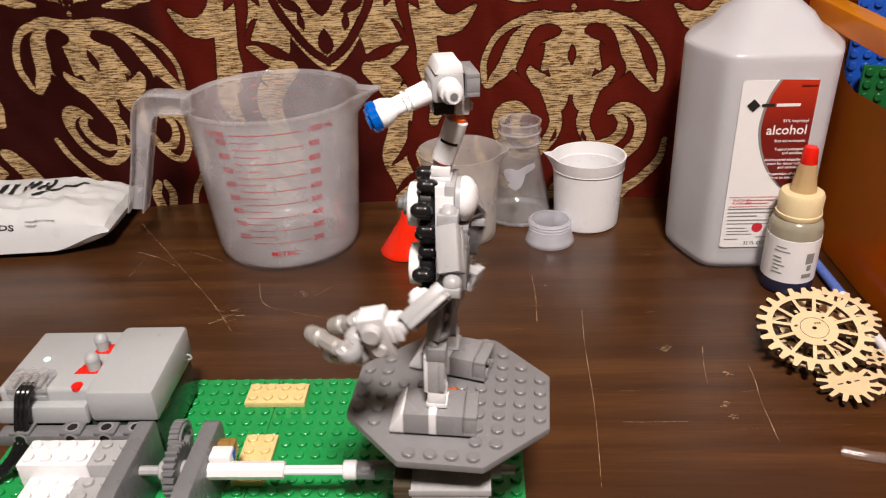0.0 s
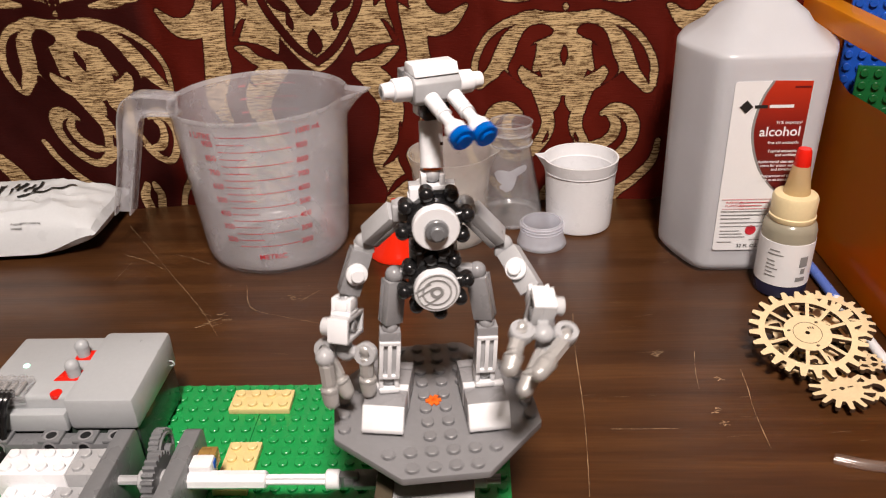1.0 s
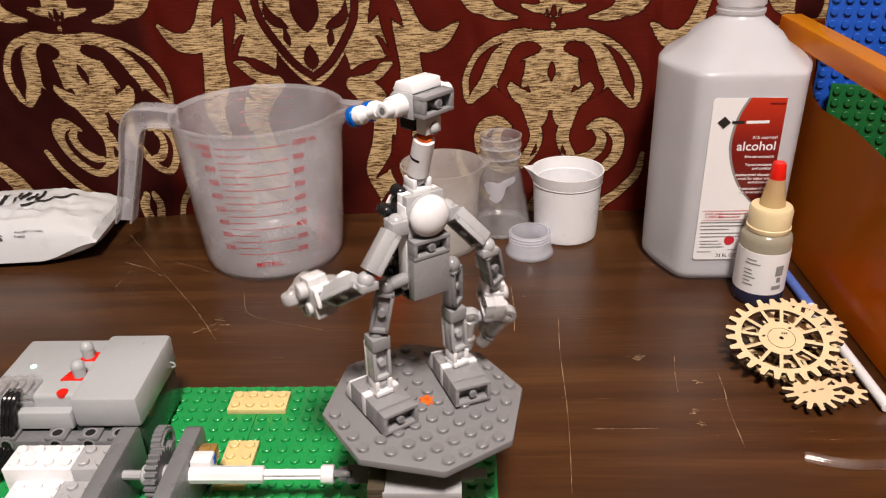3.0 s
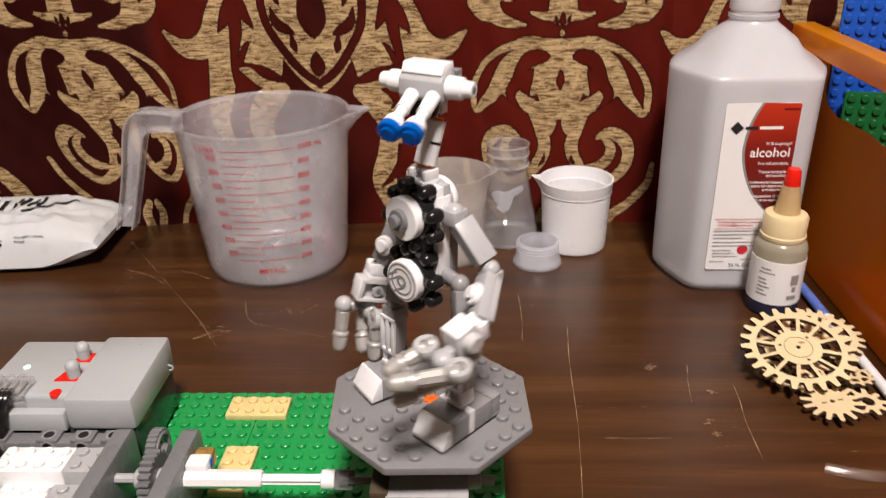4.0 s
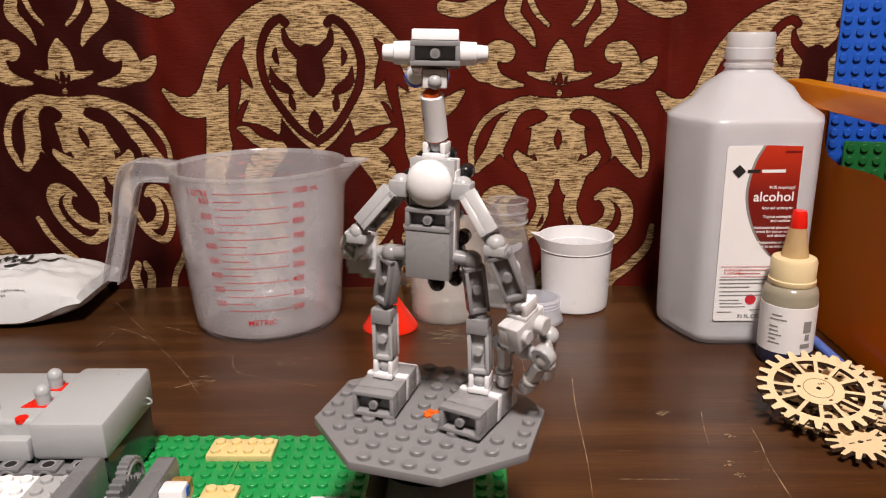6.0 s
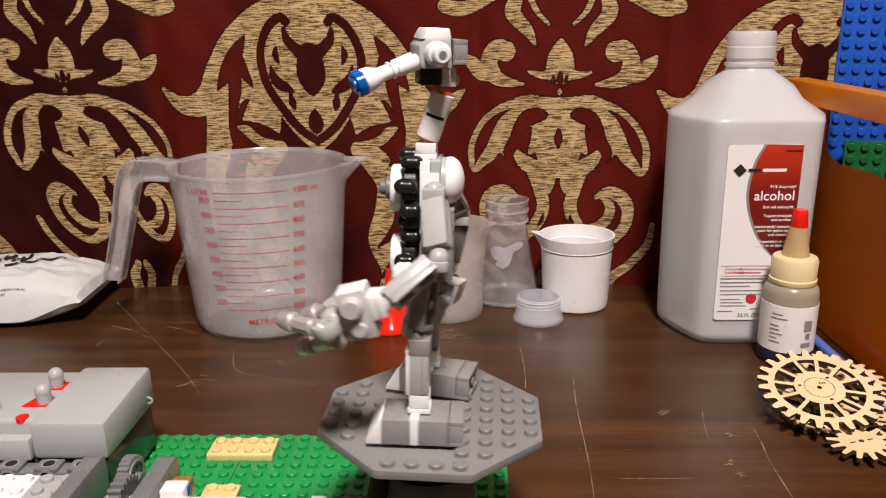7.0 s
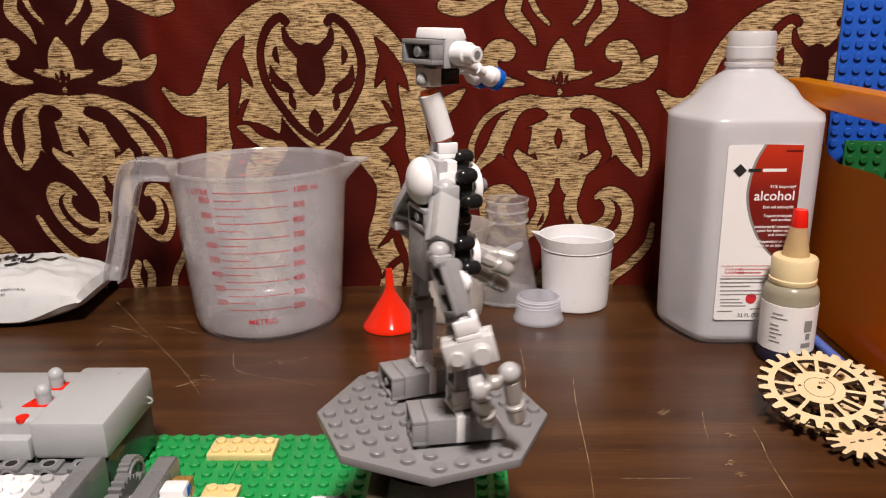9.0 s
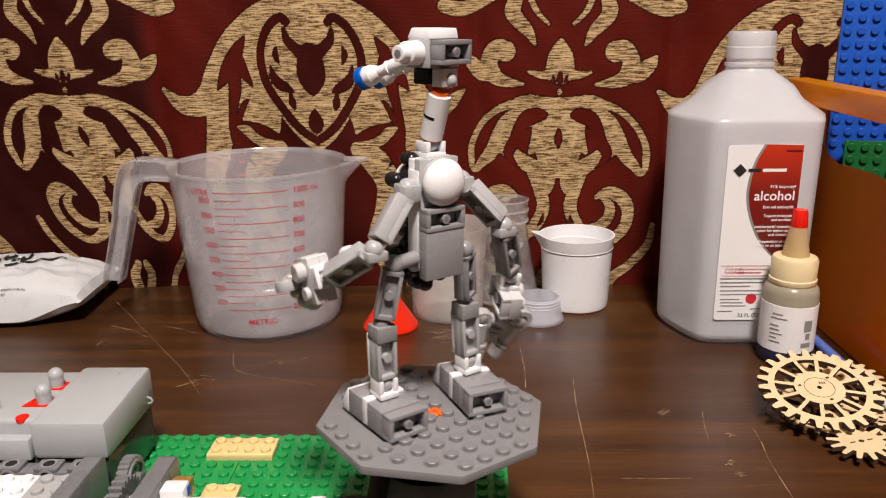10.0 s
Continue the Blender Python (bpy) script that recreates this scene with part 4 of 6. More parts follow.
    # head, turned to its left
    head = part("head", join(prismy(-7.9, 7.9, [(-5.6, 125.4), (-6.6, 127), (-6.6, 132.4), (-4.4, 134.4), (3.6, 134.4), (4.2, 125.4)], 0.4)), LGREY, t, "light grey head block",
                at=Matrix.Translation(mm(0.2, -0.8, 0)) @ Matrix.Rotation(radians(17), 4, "Z"))
    part("head_top", prismy(-7.6, 7.6, [(-5.6, 134.3), (-3.8, 137.7), (3.2, 137.7), (4.0, 134.3)], 0.5), WHITE, head, "white sloped top tile")
    part("head_rear", hollow_end(-7.9, 7.9, 4.3, 126.6, 134.2, 4.8, 1), MGREY, head, "open underside of a grey plate")
    part("tube_hole", cy((0, 9.0, 130.4), (0, 9.2, 130.4), 0.95, n=12), DGREY, head)
    for s in (-1, 1):
        ear = part("ear", join(cy((7.9 * s, -1.2, 130), (13.6 * s, -1.2, 130), 3.9, 3.7, n=24, bev=0.3), cy((13.6 * s, -1.2, 130), (17.2 * s, -1.2, 130), 2.9, 2.6, n=20, bev=0.3)), WHITE, head, "white tapered round ear")
        part("ear_hole", cy((17.1 * s, -1.2, 130), (17.35 * s, -1.2, 130), 1.3, n=14), DGREY, ear)
        a, d = Vector((3.9 * s + 1.2, -6.4, 127.6)), Vector((0.10, -0.925, -0.345))
        eye = part("eye_stalk", join(cy(tuple(a), tuple(a + d * 7.5), 2.6, 2.4, bev=0.3), cy(tuple(a + d * 7.5), tuple(a + d * 13), 1.9, 1.9), cy(tuple(a + d * 8.4), tuple(a + d * 9.2), 2.5, 2.5),
                                     cy(tuple(a + d * 13), tuple(a + d * 15.5), 2.1, 3.2), cy(tuple(a + d * 15.5), tuple(a + d * 18.6), 3.4, 3.5, bev=0.3)), WHITE, head, "white jointed eye stalk")
        part("lens", join(cy(tuple(a + d * 18.6), tuple(a + d * 21.6), 3.9, 3.9, n=26, bev=0.4), cy(tuple(a + d * 21.6), tuple(a + d * 22.6), 2.4, 2.4, n=18, bev=0.2)), BLUECLEAR, eye, "clear blue round lens")
    part("jaw", join(bx(-4.4, 4.4, -5.6, 1.6, 119.8, 125.3, 0.8)), BLACK, head, "black hinge block")
    part("rear_fork", join(bx(-3.9, 3.9, 1.9, 6.6, 119.4, 125.3, 0.3)), WHITE, head)
    part("head_ball", bl((0, 6.2, 121.4), 2.4), LGREY, head)
    # arms
    arms = (
        (-1, (-10.5, 0.5, 87), (-24.2, 8.2, 70.4), (-32.0, 3.8, 49.0), (-40.8, 0.6, 28.0), (-26.0, -4.4, 31.4), (-40.8, -9.6, 33.0), ((-33.5, -6.5, 12.5), (-25.8, -7.0, 13.0), (-39.6, -14.0, 14.5))),
        (1, (11.5, 0.5, 86.5), (26.4, 3.4, 68.6), (35.6, -13.2, 55.2), (42.0, -31.4, 49.4), (27.4, -27.2, 52.0), (36.0, -27.5, 44.0), ((28.6, -47.2, 46.8), (20.7, -41.2, 44.6), (25.6, -42.0, 35.8))),
    )
    for s, sh, el, wr, outer, inner, third, tips in arms:
        part("shoulder", join(bl(sh, 3.5), cy((6 * s, 0, 87), sh, 2.7), bx(sh[0] - 3.4, sh[0] + 3.4, sh[1] - 3.6, sh[1] + 3.6, sh[2] - 4.2, sh[2] + 1.5, 0.6)), LGREY, t)
        v0, v1 = Vector(sh), Vector(el)
        limb(t, "upper_arm", tuple(v0 + (v1 - v0) * 0.16), tuple(v0 + (v1 - v0) * 0.86), 7.8, 6.4, LGREY, "grey upper arm plate", twist=-70 * s)
        part("elbow", join(bl(el, 3.3), bx(el[0] - 3.7, el[0] + 3.7, el[1] - 3, el[1] + 3, el[2] - 3.8, el[2] - 0.4, 0.5)), LGREY, t)
        v2 = Vector(wr)
        fore = limb(t, "forearm", tuple(v1 + (v2 - v1) * 0.14), tuple(v1 + (v2 - v1) * 0.88), 7.8, 6.4, MGREY if s < 0 else LGREY, "grey forearm plate with a hollow back", twist=6 * s)
        m = along(mm(*(v1 + (v2 - v1) * 0.5)), mm(*v2), 6 * s)
        part("arm_disc", moved(join(cy((0, -3.2, 0), (0, -5.2, 0), 4.0, n=24, bev=0.3), cy((0, -5.2, 0), (0, -6.8, 0), 2.45, n=18, bev=0.2)), m), WHITE, fore, "round white stud plate")
        part("wrist", cy(tuple(v1 + (v2 - v1) * 0.84), wr, 2.2), LGREY, t)
        hand_on(t, wr, outer, inner, third, tips, s)
    return t


# ---------------------------------------------------------------- drive
def battery_box():
    t = thing("battery_box", "light grey battery box with two toggle knobs and red slots", "battery box", pose(-0.184, -0.066, 0.0064))
    part("lower_shell", box(-0.0365, 0.0365, -0.0200, 0.0285, 0, 0.0240, 0.001), SMOKE, t, "dark smoky lower shell")
    lid = part("lid", join(box(-0.0375, 0.0375, -0.0185, 0.0290, 0.0225, 0.0392, 0.0022, 3), prismy(5.5, 38.1, [(-22.2, 22.1), (30.1, 22.1), (30.1, 41.4), (14, 41.2), (-22.2, 39.6)], 2.4)), BOXGREY, t, "light grey lid with a raised end")
    for x, y in ((0.001, 0.0125), (0.0035, -0.0035)):
        part("toggle", join(cyl((x, y, 0.039), (x, y, 0.0445), 0.0029, 0.0032), ball((x, y, 0.0452), 0.0034)), BOXGREY, lid, "rounded grey toggle knob")
        part("slot", prism([(x - 0.0085 if y < 0 else x - 0.0035, y - 0.0038), (x + 0.0040 if y < 0 else x + 0.0085, y - 0.0038), (x + 0.0040 if y < 0 else x + 0.0085, y + 0.0038), (x - 0.0065 if y < 0 else x - 0.0035, y + 0.0038)], 0.0388, 0.0397, 0.0002), RED, lid, "red switch slot")
    part("red_button", cyl((0.0004, -0.0162, 0.0376), (0.0004, -0.0162, 0.0395), 0.0027, n=20), RED, lid, "red round mark")
    part("indicator", cyl((-0.0240, 0.0045, 0.0390), (-0.0240, 0.0045, 0.0397), 0.0015, n=14), LED, lid, "glowing green light")
    part("ledge", box(-0.0380, 0.0055, -0.0235, -0.0180, 0.0225, 0.0325, 0.001), BOXGREY, lid)
    part("hook", tube([(0.0375, 0.0215, 0.0290), (0.0395, 0.0215, 0.0285), (0.0400, 0.0215, 0.0265), (0.0370, 0.0215, 0.0255)], 0.0005, 8), BOXGREY, lid)
    plug = thing("cable_plug", "clear plug with a black ribbon cable on the battery box", "cable", pose(-0.2065, -0.0800, 0.0455))
    part("plug", join(box(-0.0095, 0.0095, -0.0062, 0.0062, 0.0001, 0.0040, 0.0006), box(-0.0095, 0.0095, -0.0062, -0.0045, -0.0040, 0.0001, 0.0004),
                      stud_field([(-0.0058 + 0.0058 * i, -0.002 + 0.005 * j) for i in range(3) for j in range(2)], 0.0040, 0.0022, 0.0017, 14)), CLEARISH, plug)
    part("contacts", join(*[box(-0.0070 + 0.0040 * i, -0.0055 + 0.0040 * i, -0.0045, 0.0045, 0.0008, 0.0024, 0.0002) for i in range(4)]), SILVER, plug, "metal contacts inside")
    ribbon = [join(tube([(0.002 + o, -0.004, 0.0030), (0.001 + o, -0.010, 0.0010), (-0.001 + o, -0.0135, -0.010), (-0.004 + o, -0.0170, -0.024), (-0.013 + o, -0.022, -0.034), (-0.028 + o, -0.030, -0.0400)], 0.0013, 8)) for o in (-0.0022, 0, 0.0022)]
    part("cable", join(*ribbon), BLACK, plug, "black ribbon cable")


def drive_train():
    b = thing("liftarm", "dark grey perforated beam under the battery box", "toy beam", pose(-0.1830, -0.0930, 0.0260))
    part("beam", join(box(-0.0370, 0.0340, -0.0039, 0.0039, -0.0039, 0.0022, 0.0006), *[box(x - 0.0050, x + 0.0050, -0.0039, 0.0039, 0.0020, 0.0039, 0.0005) for x in (-0.0260, -0.0020, 0.0140, 0.0280)]), DGREY, b)
    for x in (-0.0260, -0.0020, 0.0140, 0.0280):
        part("hole", join(cyl((x, 0, 0.0036), (x, 0, 0.00405), 0.0023, n=18), cyl((x, -0.00405, 0), (x, -0.0032, 0), 0.0022, n=14)), BLACK, b)
        part("hole_lip", join(*[moved(lathe([(0.0024, 0), (0.0024, 0.0004), (0.0033, 0.0004), (0.0033, 0)], 24, False, False), m) for m in (pose(x, 0, 0.0038), pose(x, -0.0038, 0, 90))]), MGREY, b)
    part("post", box(-0.0300, 0.0280, -0.0030, 0.0030, -0.0228, -0.0039, 0.0004), DGREY, b)
    m = thing("motor", "white and grey stepped brick motor block with studs", "toy motor", pose(-0.172, -0.122, 0.0032))
    part("white_block", box(-0.0270, 0.0045, 0.0040, 0.0200, 0, 0.0272, 0.0004), WHITE, m)
    part("white_studs", stud_field([(-0.0230 + i * P, 0.0080 + j * P) for i in range(4) for j in range(2)], 0.0272, 0.00243, 0.0017, 16), WHITE, m)
    part("grey_block", box(0.0047, 0.0225, 0.0040, 0.0200, 0, 0.0272, 0.0004), LGREY, m)
    part("grey_studs", stud_field([(0.0092 + i * P, 0.0080 + j * P) for i in range(2) for j in range(2)], 0.0272, 0.00243, 0.0017, 16), LGREY, m)
    part("front_white", box(-0.0220, 0.0000, -0.0250, 0.0038, 0, 0.0205, 0.0004), WHITE, m)
    part("front_white_studs", stud_field([(-0.018 + i * P, -0.0002 - j * P) for i in range(3) for j in range(3)], 0.0205, 0.00243, 0.0017, 16), WHITE, m)
    part("front_grey", box(0.0002, 0.0215, -0.0250, 0.0038, 0, 0.0205, 0.0004), LGREY, m)
    part("front_grey_studs", stud_field([(0.0060 + i * P, -0.0002 - j * P) for i in range(2) for j in range(3)], 0.0205, 0.00243, 0.0017, 16), LGREY, m)
    for x in (-0.1490, -0.1183):
        a = thing("angle_beam", "dark grey rounded beam holding the drive shaft", "toy beam", pose(x, -0.118, 0.0032), "angle beams")
        poly = [(-0.0330, 0.0), (0.0265, 0.0)] + [(0.0222 + 0.0043 * math.cos(radians(15 * k)), 0.0270 + 0.0043 * math.sin(radians(15 * k))) for k in range(7)]
        poly += [(-0.0180 - 0.0150 * math.sin(radians(18 * k)), 0.0163 + 0.0150 * math.cos(radians(18 * k))) for k in range(6)]
        part("beam", moved(prism(poly, -0.0039, 0.0039, 0.0010), Matrix(((0, 0, 1, 0), (1, 0, 0, 0), (0, 1, 0, 0), (0, 0, 0, 1)))), DGREY, a)
    pin = thing("tan_pin", "clear amber axle block beside the rounded beam", "toy pin", pose(-0.1143, -0.1020, 0.0245))
    part("pin", join(cyl((0, 0, 0), (0.0055, 0, 0), 0.0042, n=18, bev=0.0004), box(0.0002, 0.0078, -0.0036, 0.0036, -0.0040, 0.0036, 0.0006)), AMBERBRICK, pin)
    blk = thing("axle_block", "white axle block with a blue pin", "toy brick", pose(-0.1095, -0.1105, 0.0230))
    part("block", box(-0.0048, 0.0048, -0.0050, 0.0030, 0, 0.0090, 0.0010), WHITE, blk)
    part("blue_pin", box(0.0048, 0.0054, -0.001, 0.002, 0.004, 0.0080, 0.0003), BLUE, blk)


def gear_outline(r_root, r_tip, n, blunt=0.45):
    pts = []
    for k in range(n):
        for f, r in ((0.0, r_root), (0.22, r_root), (0.22 + 0.28 * (1 - blunt), r_tip), (0.72 + 0.10 * (1 - blunt), r_tip)):
            a = 2 * math.pi * (k + f) / n
            pts.append((r * math.cos(a), r * math.sin(a)))
    return pts


def drive_shaft():
    """Turns about its own x."""
    t = thing("drive_shaft", "white drive shaft with a grey universal joint, spinning", "drive shaft", pose(-0.1134, -0.1158, 0.025))
    part("coupling", join(cyl((-0.002, 0, 0), (0.0325, 0, 0), 0.0040, n=8, bev=0.0006)), WHITE, t)
    part("axle", join(box(0.0325, 0.0590, -0.0023, 0.0023, -0.0008, 0.0008, 0.0002), box(0.0325, 0.0590, -0.0008, 0.0008, -0.0023, 0.0023, 0.0002)), WHITE, t)
    part("flange", cyl((0.0580, 0, 0), (0.0640, 0, 0), 0.0044, n=10, bev=0.0005), WHITE, t)
    part("universal_joint", join(box(0.0640, 0.0720, -0.0042, 0.0042, -0.0016, 0.0016, 0.0004), cyl((0.0660, 0, 0), (0.0700, 0, 0), 0.0036, n=12), box(0.0700, 0.0800, -0.0016, 0.0016, -0.0042, 0.0042, 0.0004)), DGREY, t, "grey universal joint")
    part("far_axle", join(box(0.0795, 0.1320, -0.0021, 0.0021, -0.0008, 0.0008, 0.0001), box(0.0795, 0.1320, -0.0008, 0.0008, -0.0021, 0.0021, 0.0001)), LGREY, t)
    g = prism(gear_outline(0.0106, 0.0124, 24), -0.0026, 0.0026, 0)
    part("gear", moved(g, Matrix.Translation((-0.0150, 0, 0)) @ Matrix.Rotation(radians(90), 4, "Y")), DGREY, t, "dark grey toothed gear")
    part("gear_hub", cyl((-0.0225, 0, 0), (-0.0105, 0, 0), 0.0046, n=16, bev=0.0005), LGREY, t)
    part("rear_axle", cyl((-0.0400, 0, 0), (0, 0, 0), 0.0022, n=8), LGREY, t)
    return t


def idler_gear():
    t = thing("idler_gear", "dark grey toothed gear beside the shaft", "gear", pose(-0.1328, -0.0985, 0.0262))
    part("gear", moved(prism(gear_outline(0.0090, 0.0099, 24), -0.0022, 0.0022, 0), Matrix.Rotation(radians(90), 4, "Y")), DGREY, t)
    part("rim_ring", moved(lathe([(0.0066, 0.0022), (0.0070, 0.0030), (0.0080, 0.0030), (0.0084, 0.0022)], 32, False), Matrix.Rotation(radians(90), 4, "Y")), DGREY, t)
    for k in range(6):
        a = 2 * math.pi * k / 6
        part("spoke_hole", cyl((0.0021, 0.0052 * math.cos(a), 0.0052 * math.sin(a)), (0.0024, 0.0052 * math.cos(a), 0.0052 * math.sin(a)), 0.0014, n=12), BLACK, t)
    part("hub", cyl((-0.0050, 0, 0), (0.0050, 0, 0), 0.0030, n=14, bev=0.0004), DGREY, t)
    return t


# ---------------------------------------------------------------- jug
JUG = (-0.1354, 0.1475)
JUG_PROFILE = [(0.0438, 0.0), (0.0470, 0.0012), (0.0499, 0.0045), (0.0511, 0.0095), (0.0527, 0.028), (0.0557, 0.066), (0.0587, 0.106), (0.0592, 0.1108)]


def jug_radius(z):
    return float(np.interp(z, [p[1] for p in JUG_PROFILE], [p[0] for p in JUG_PROFILE]))


def round_on(bm, radius, ang, z0, out=0.00025):
    """Lay flat lettering round a cone: x runs round, y runs up."""
    for v in bm.verts:
        z = z0 + v.co.y
        r = radius(z)
        a = ang + v.co.x / r
        v.co = Vector(((r + out) * math.cos(a), (r + out) * math.sin(a), z))
    return bm


def spouted(bm, ang, z_lip, reach, width, deep):
    for v in bm.verts:
        a = math.atan2(v.co.y, v.co.x) - ang
        a = (a + math.pi) % (2 * math.pi) - math.pi
        f = max(0.0, 1 - abs(a) / width) ** 1.3 * max(0.0, min(1.0, (v.co.z - z_lip + deep) / deep)) ** 1.5
        r = math.hypot(v.co.x, v.co.y)
        s = 1 + f * reach / max(r, 1e-6)
        v.co.x, v.co.y, v.co.z = v.co.x * s, v.co.y * s, v.co.z + f * 0.0018
    return bm


def jug():
    t = thing("measuring_jug", "frosted clear plastic measuring jug with red markings", "measuring jug", pose(JUG[0], JUG[1], 0))
    outer = list(JUG_PROFILE)
    rim = [(0.0600, 0.1112), (0.0604, 0.1128), (0.0600, 0.1138), (0.0590, 0.1138), (0.0583, 0.1126)]
    inner = [(r - 0.0014, max(z, 0.0016)) for r, z in outer[::-1] if z > 0.0016] + [(0.0428, 0.0016)]
    fine = []
    for (r0, z0), (r1, z1) in zip(outer, outer[1:]):
        n = max(1, int((z1 - z0) / 0.006))
        fine += [(r0 + (r1 - r0) * k / n, z0 + (z1 - z0) * k / n) for k in range(n)]
    fine.append(outer[-1])
    infine = []
    for (r0, z0), (r1, z1) in zip(inner, inner[1:]):
        n = max(1, int(abs(z1 - z0) / 0.006))
        infine += [(r0 + (r1 - r0) * k / n, z0 + (z1 - z0) * k / n) for k in range(n)]
    infine.append(inner[-1])
    bm = lathe(fine, 120, True, False)
    part("outer_wall", spouted(bm, 0.03, 0.1138, 0.0185, 0.24, 0.017), JUGMAT, t)
    bm = lathe(infine, 120, False, True)
    part("inner_wall", spouted(bm, 0.03, 0.1138, 0.0185, 0.24, 0.017), JUGMAT, t)
    bm = lathe([fine[-1]] + rim + [infine[0]], 120, False, False)
    part("rim", spouted(bm, 0.03, 0.1138, 0.0185, 0.24, 0.017), RIMMAT, t, "thicker rolled rim with a pouring lip")
    out = smooth_way([(-0.0560, 0.1128), (-0.0740, 0.1150), (-0.0880, 0.1140), (-0.0955, 0.1030), (-0.1030, 0.0700), (-0.1150, 0.0290)], 6)
    inn = smooth_way([(-0.1060, 0.0285), (-0.0940, 0.0690), (-0.0870, 0.0930), (-0.0825, 0.1010), (-0.0740, 0.1030), (-0.0570, 0.1020)], 6)
    flip = Matrix(((1, 0, 0, 0), (0, 0, 1, 0), (0, 1, 0, 0), (0, 0, 0, 1)))

    def strip(way, half, thick):
        """A flat band along a way, thick towards its left."""
        side = []
        for i, p in enumerate(way):
            d = Vector(way[min(i + 1, len(way) - 1)]) - Vector(way[max(i - 1, 0)])
            n = Vector((-d.y, d.x)).normalized() * thick
            side.append((p[0] + n.x, p[1] + n.y))
        return moved(prism(way + side[::-1], -half, half, 0.0003), flip)

    handle = part("handle", moved(prism(out + inn, -0.0008, 0.0008, 0), flip), RIMMAT, t, "frosted hooked handle with raised ribs")
    part("outer_rib", strip(out, 0.0085, -0.0013), RIMMAT, handle)
    part("inner_rib", strip(inn, 0.0070, -0.0013), RIMMAT, handle)
    front = radians(-82)
    top, step = 0.1040, (0.1040 - 0.0252) / 16
    for k in range(17):
        z, ml = top - step * k, 1000 - 50 * k
        half = 0.0236 - 0.0002 * k
        part("scale_line", round_on(quad(-half, half if k % 2 == 0 else -half + 0.018, -0.00020, 0.00020, 12), jug_radius, front, z), REDINK, t)
        if k == 0:
            words = (("1000 mL", "LEFT", 0.0262), ("1 LITRE", "RIGHT", -0.0260))
        elif k % 2 == 0:
            words = ((str(ml), "LEFT", half + 0.0030),)
        else:
            words = ((str(ml), "RIGHT", -half - 0.0024),)
        for w, side, off in words:
            part("numeral", round_on(text_bm(w, 0.0054, side, bold=0.00003), jug_radius, front + off / 0.0575, z - 0.0016, 0.0003), REDINK, t)
    part("lettering", round_on(text_bm("METRIC", 0.0054, "CENTER", bold=0.00002), jug_radius, front + 0.02, 0.0150, 0.0003), REDINK, t)
    back = []
    for k in range(0, 17, 2):
        z = top - step * k
        back.append(round_on(quad(-0.018, 0.014, -0.00016, 0.00016, 10), jug_radius, radians(95), z))
        back.append(round_on(quad(0.020, 0.025, -0.0005, 0.0008, 6), jug_radius, radians(95), z))
    part("rear_scale", join(*back), REDINK, t, "red printed scale on the far side")


# ---------------------------------------------------------------- bottle
def squarish(rings, n=96):
    """Rings of (z, half x, half y, power); square rings have bevelled corners."""
    bm = bmesh.new()
    rows = []
    for z, hx, hy, p in rings:
        row = []
        for k in range(n):
            a = 2 * math.pi * k / n
            c, s = math.cos(a), math.sin(a)
            w = 0.995 * min(1.0, (p - 2) / 3)
            r = (abs(c) ** p + abs(s) ** p + (w * (0.947 * abs(c) + 0.389 * abs(s))) ** p) ** (-1 / p)
            row.append(bm.verts.new((hx * r * c, hy * r * s, z)))
        rows.append(row)
    for a, b in zip(rows, rows[1:]):
        for k in range(n):
            bm.faces.new((a[k], a[(k + 1) % n], b[(k + 1) % n], b[k]))
    bm.faces.new(rows[0][::-1])
    return bm


def label_bars(rows, material, name, parent, depth, label):
    bms = []
    for x0, x1, y, h in rows:
        b = quad(x0, x1, y - h / 2, y + h / 2)
        for v in b.verts:
            v.co.z = depth
        bms.append(b)
    return part(name, join(*bms), material, parent, label)


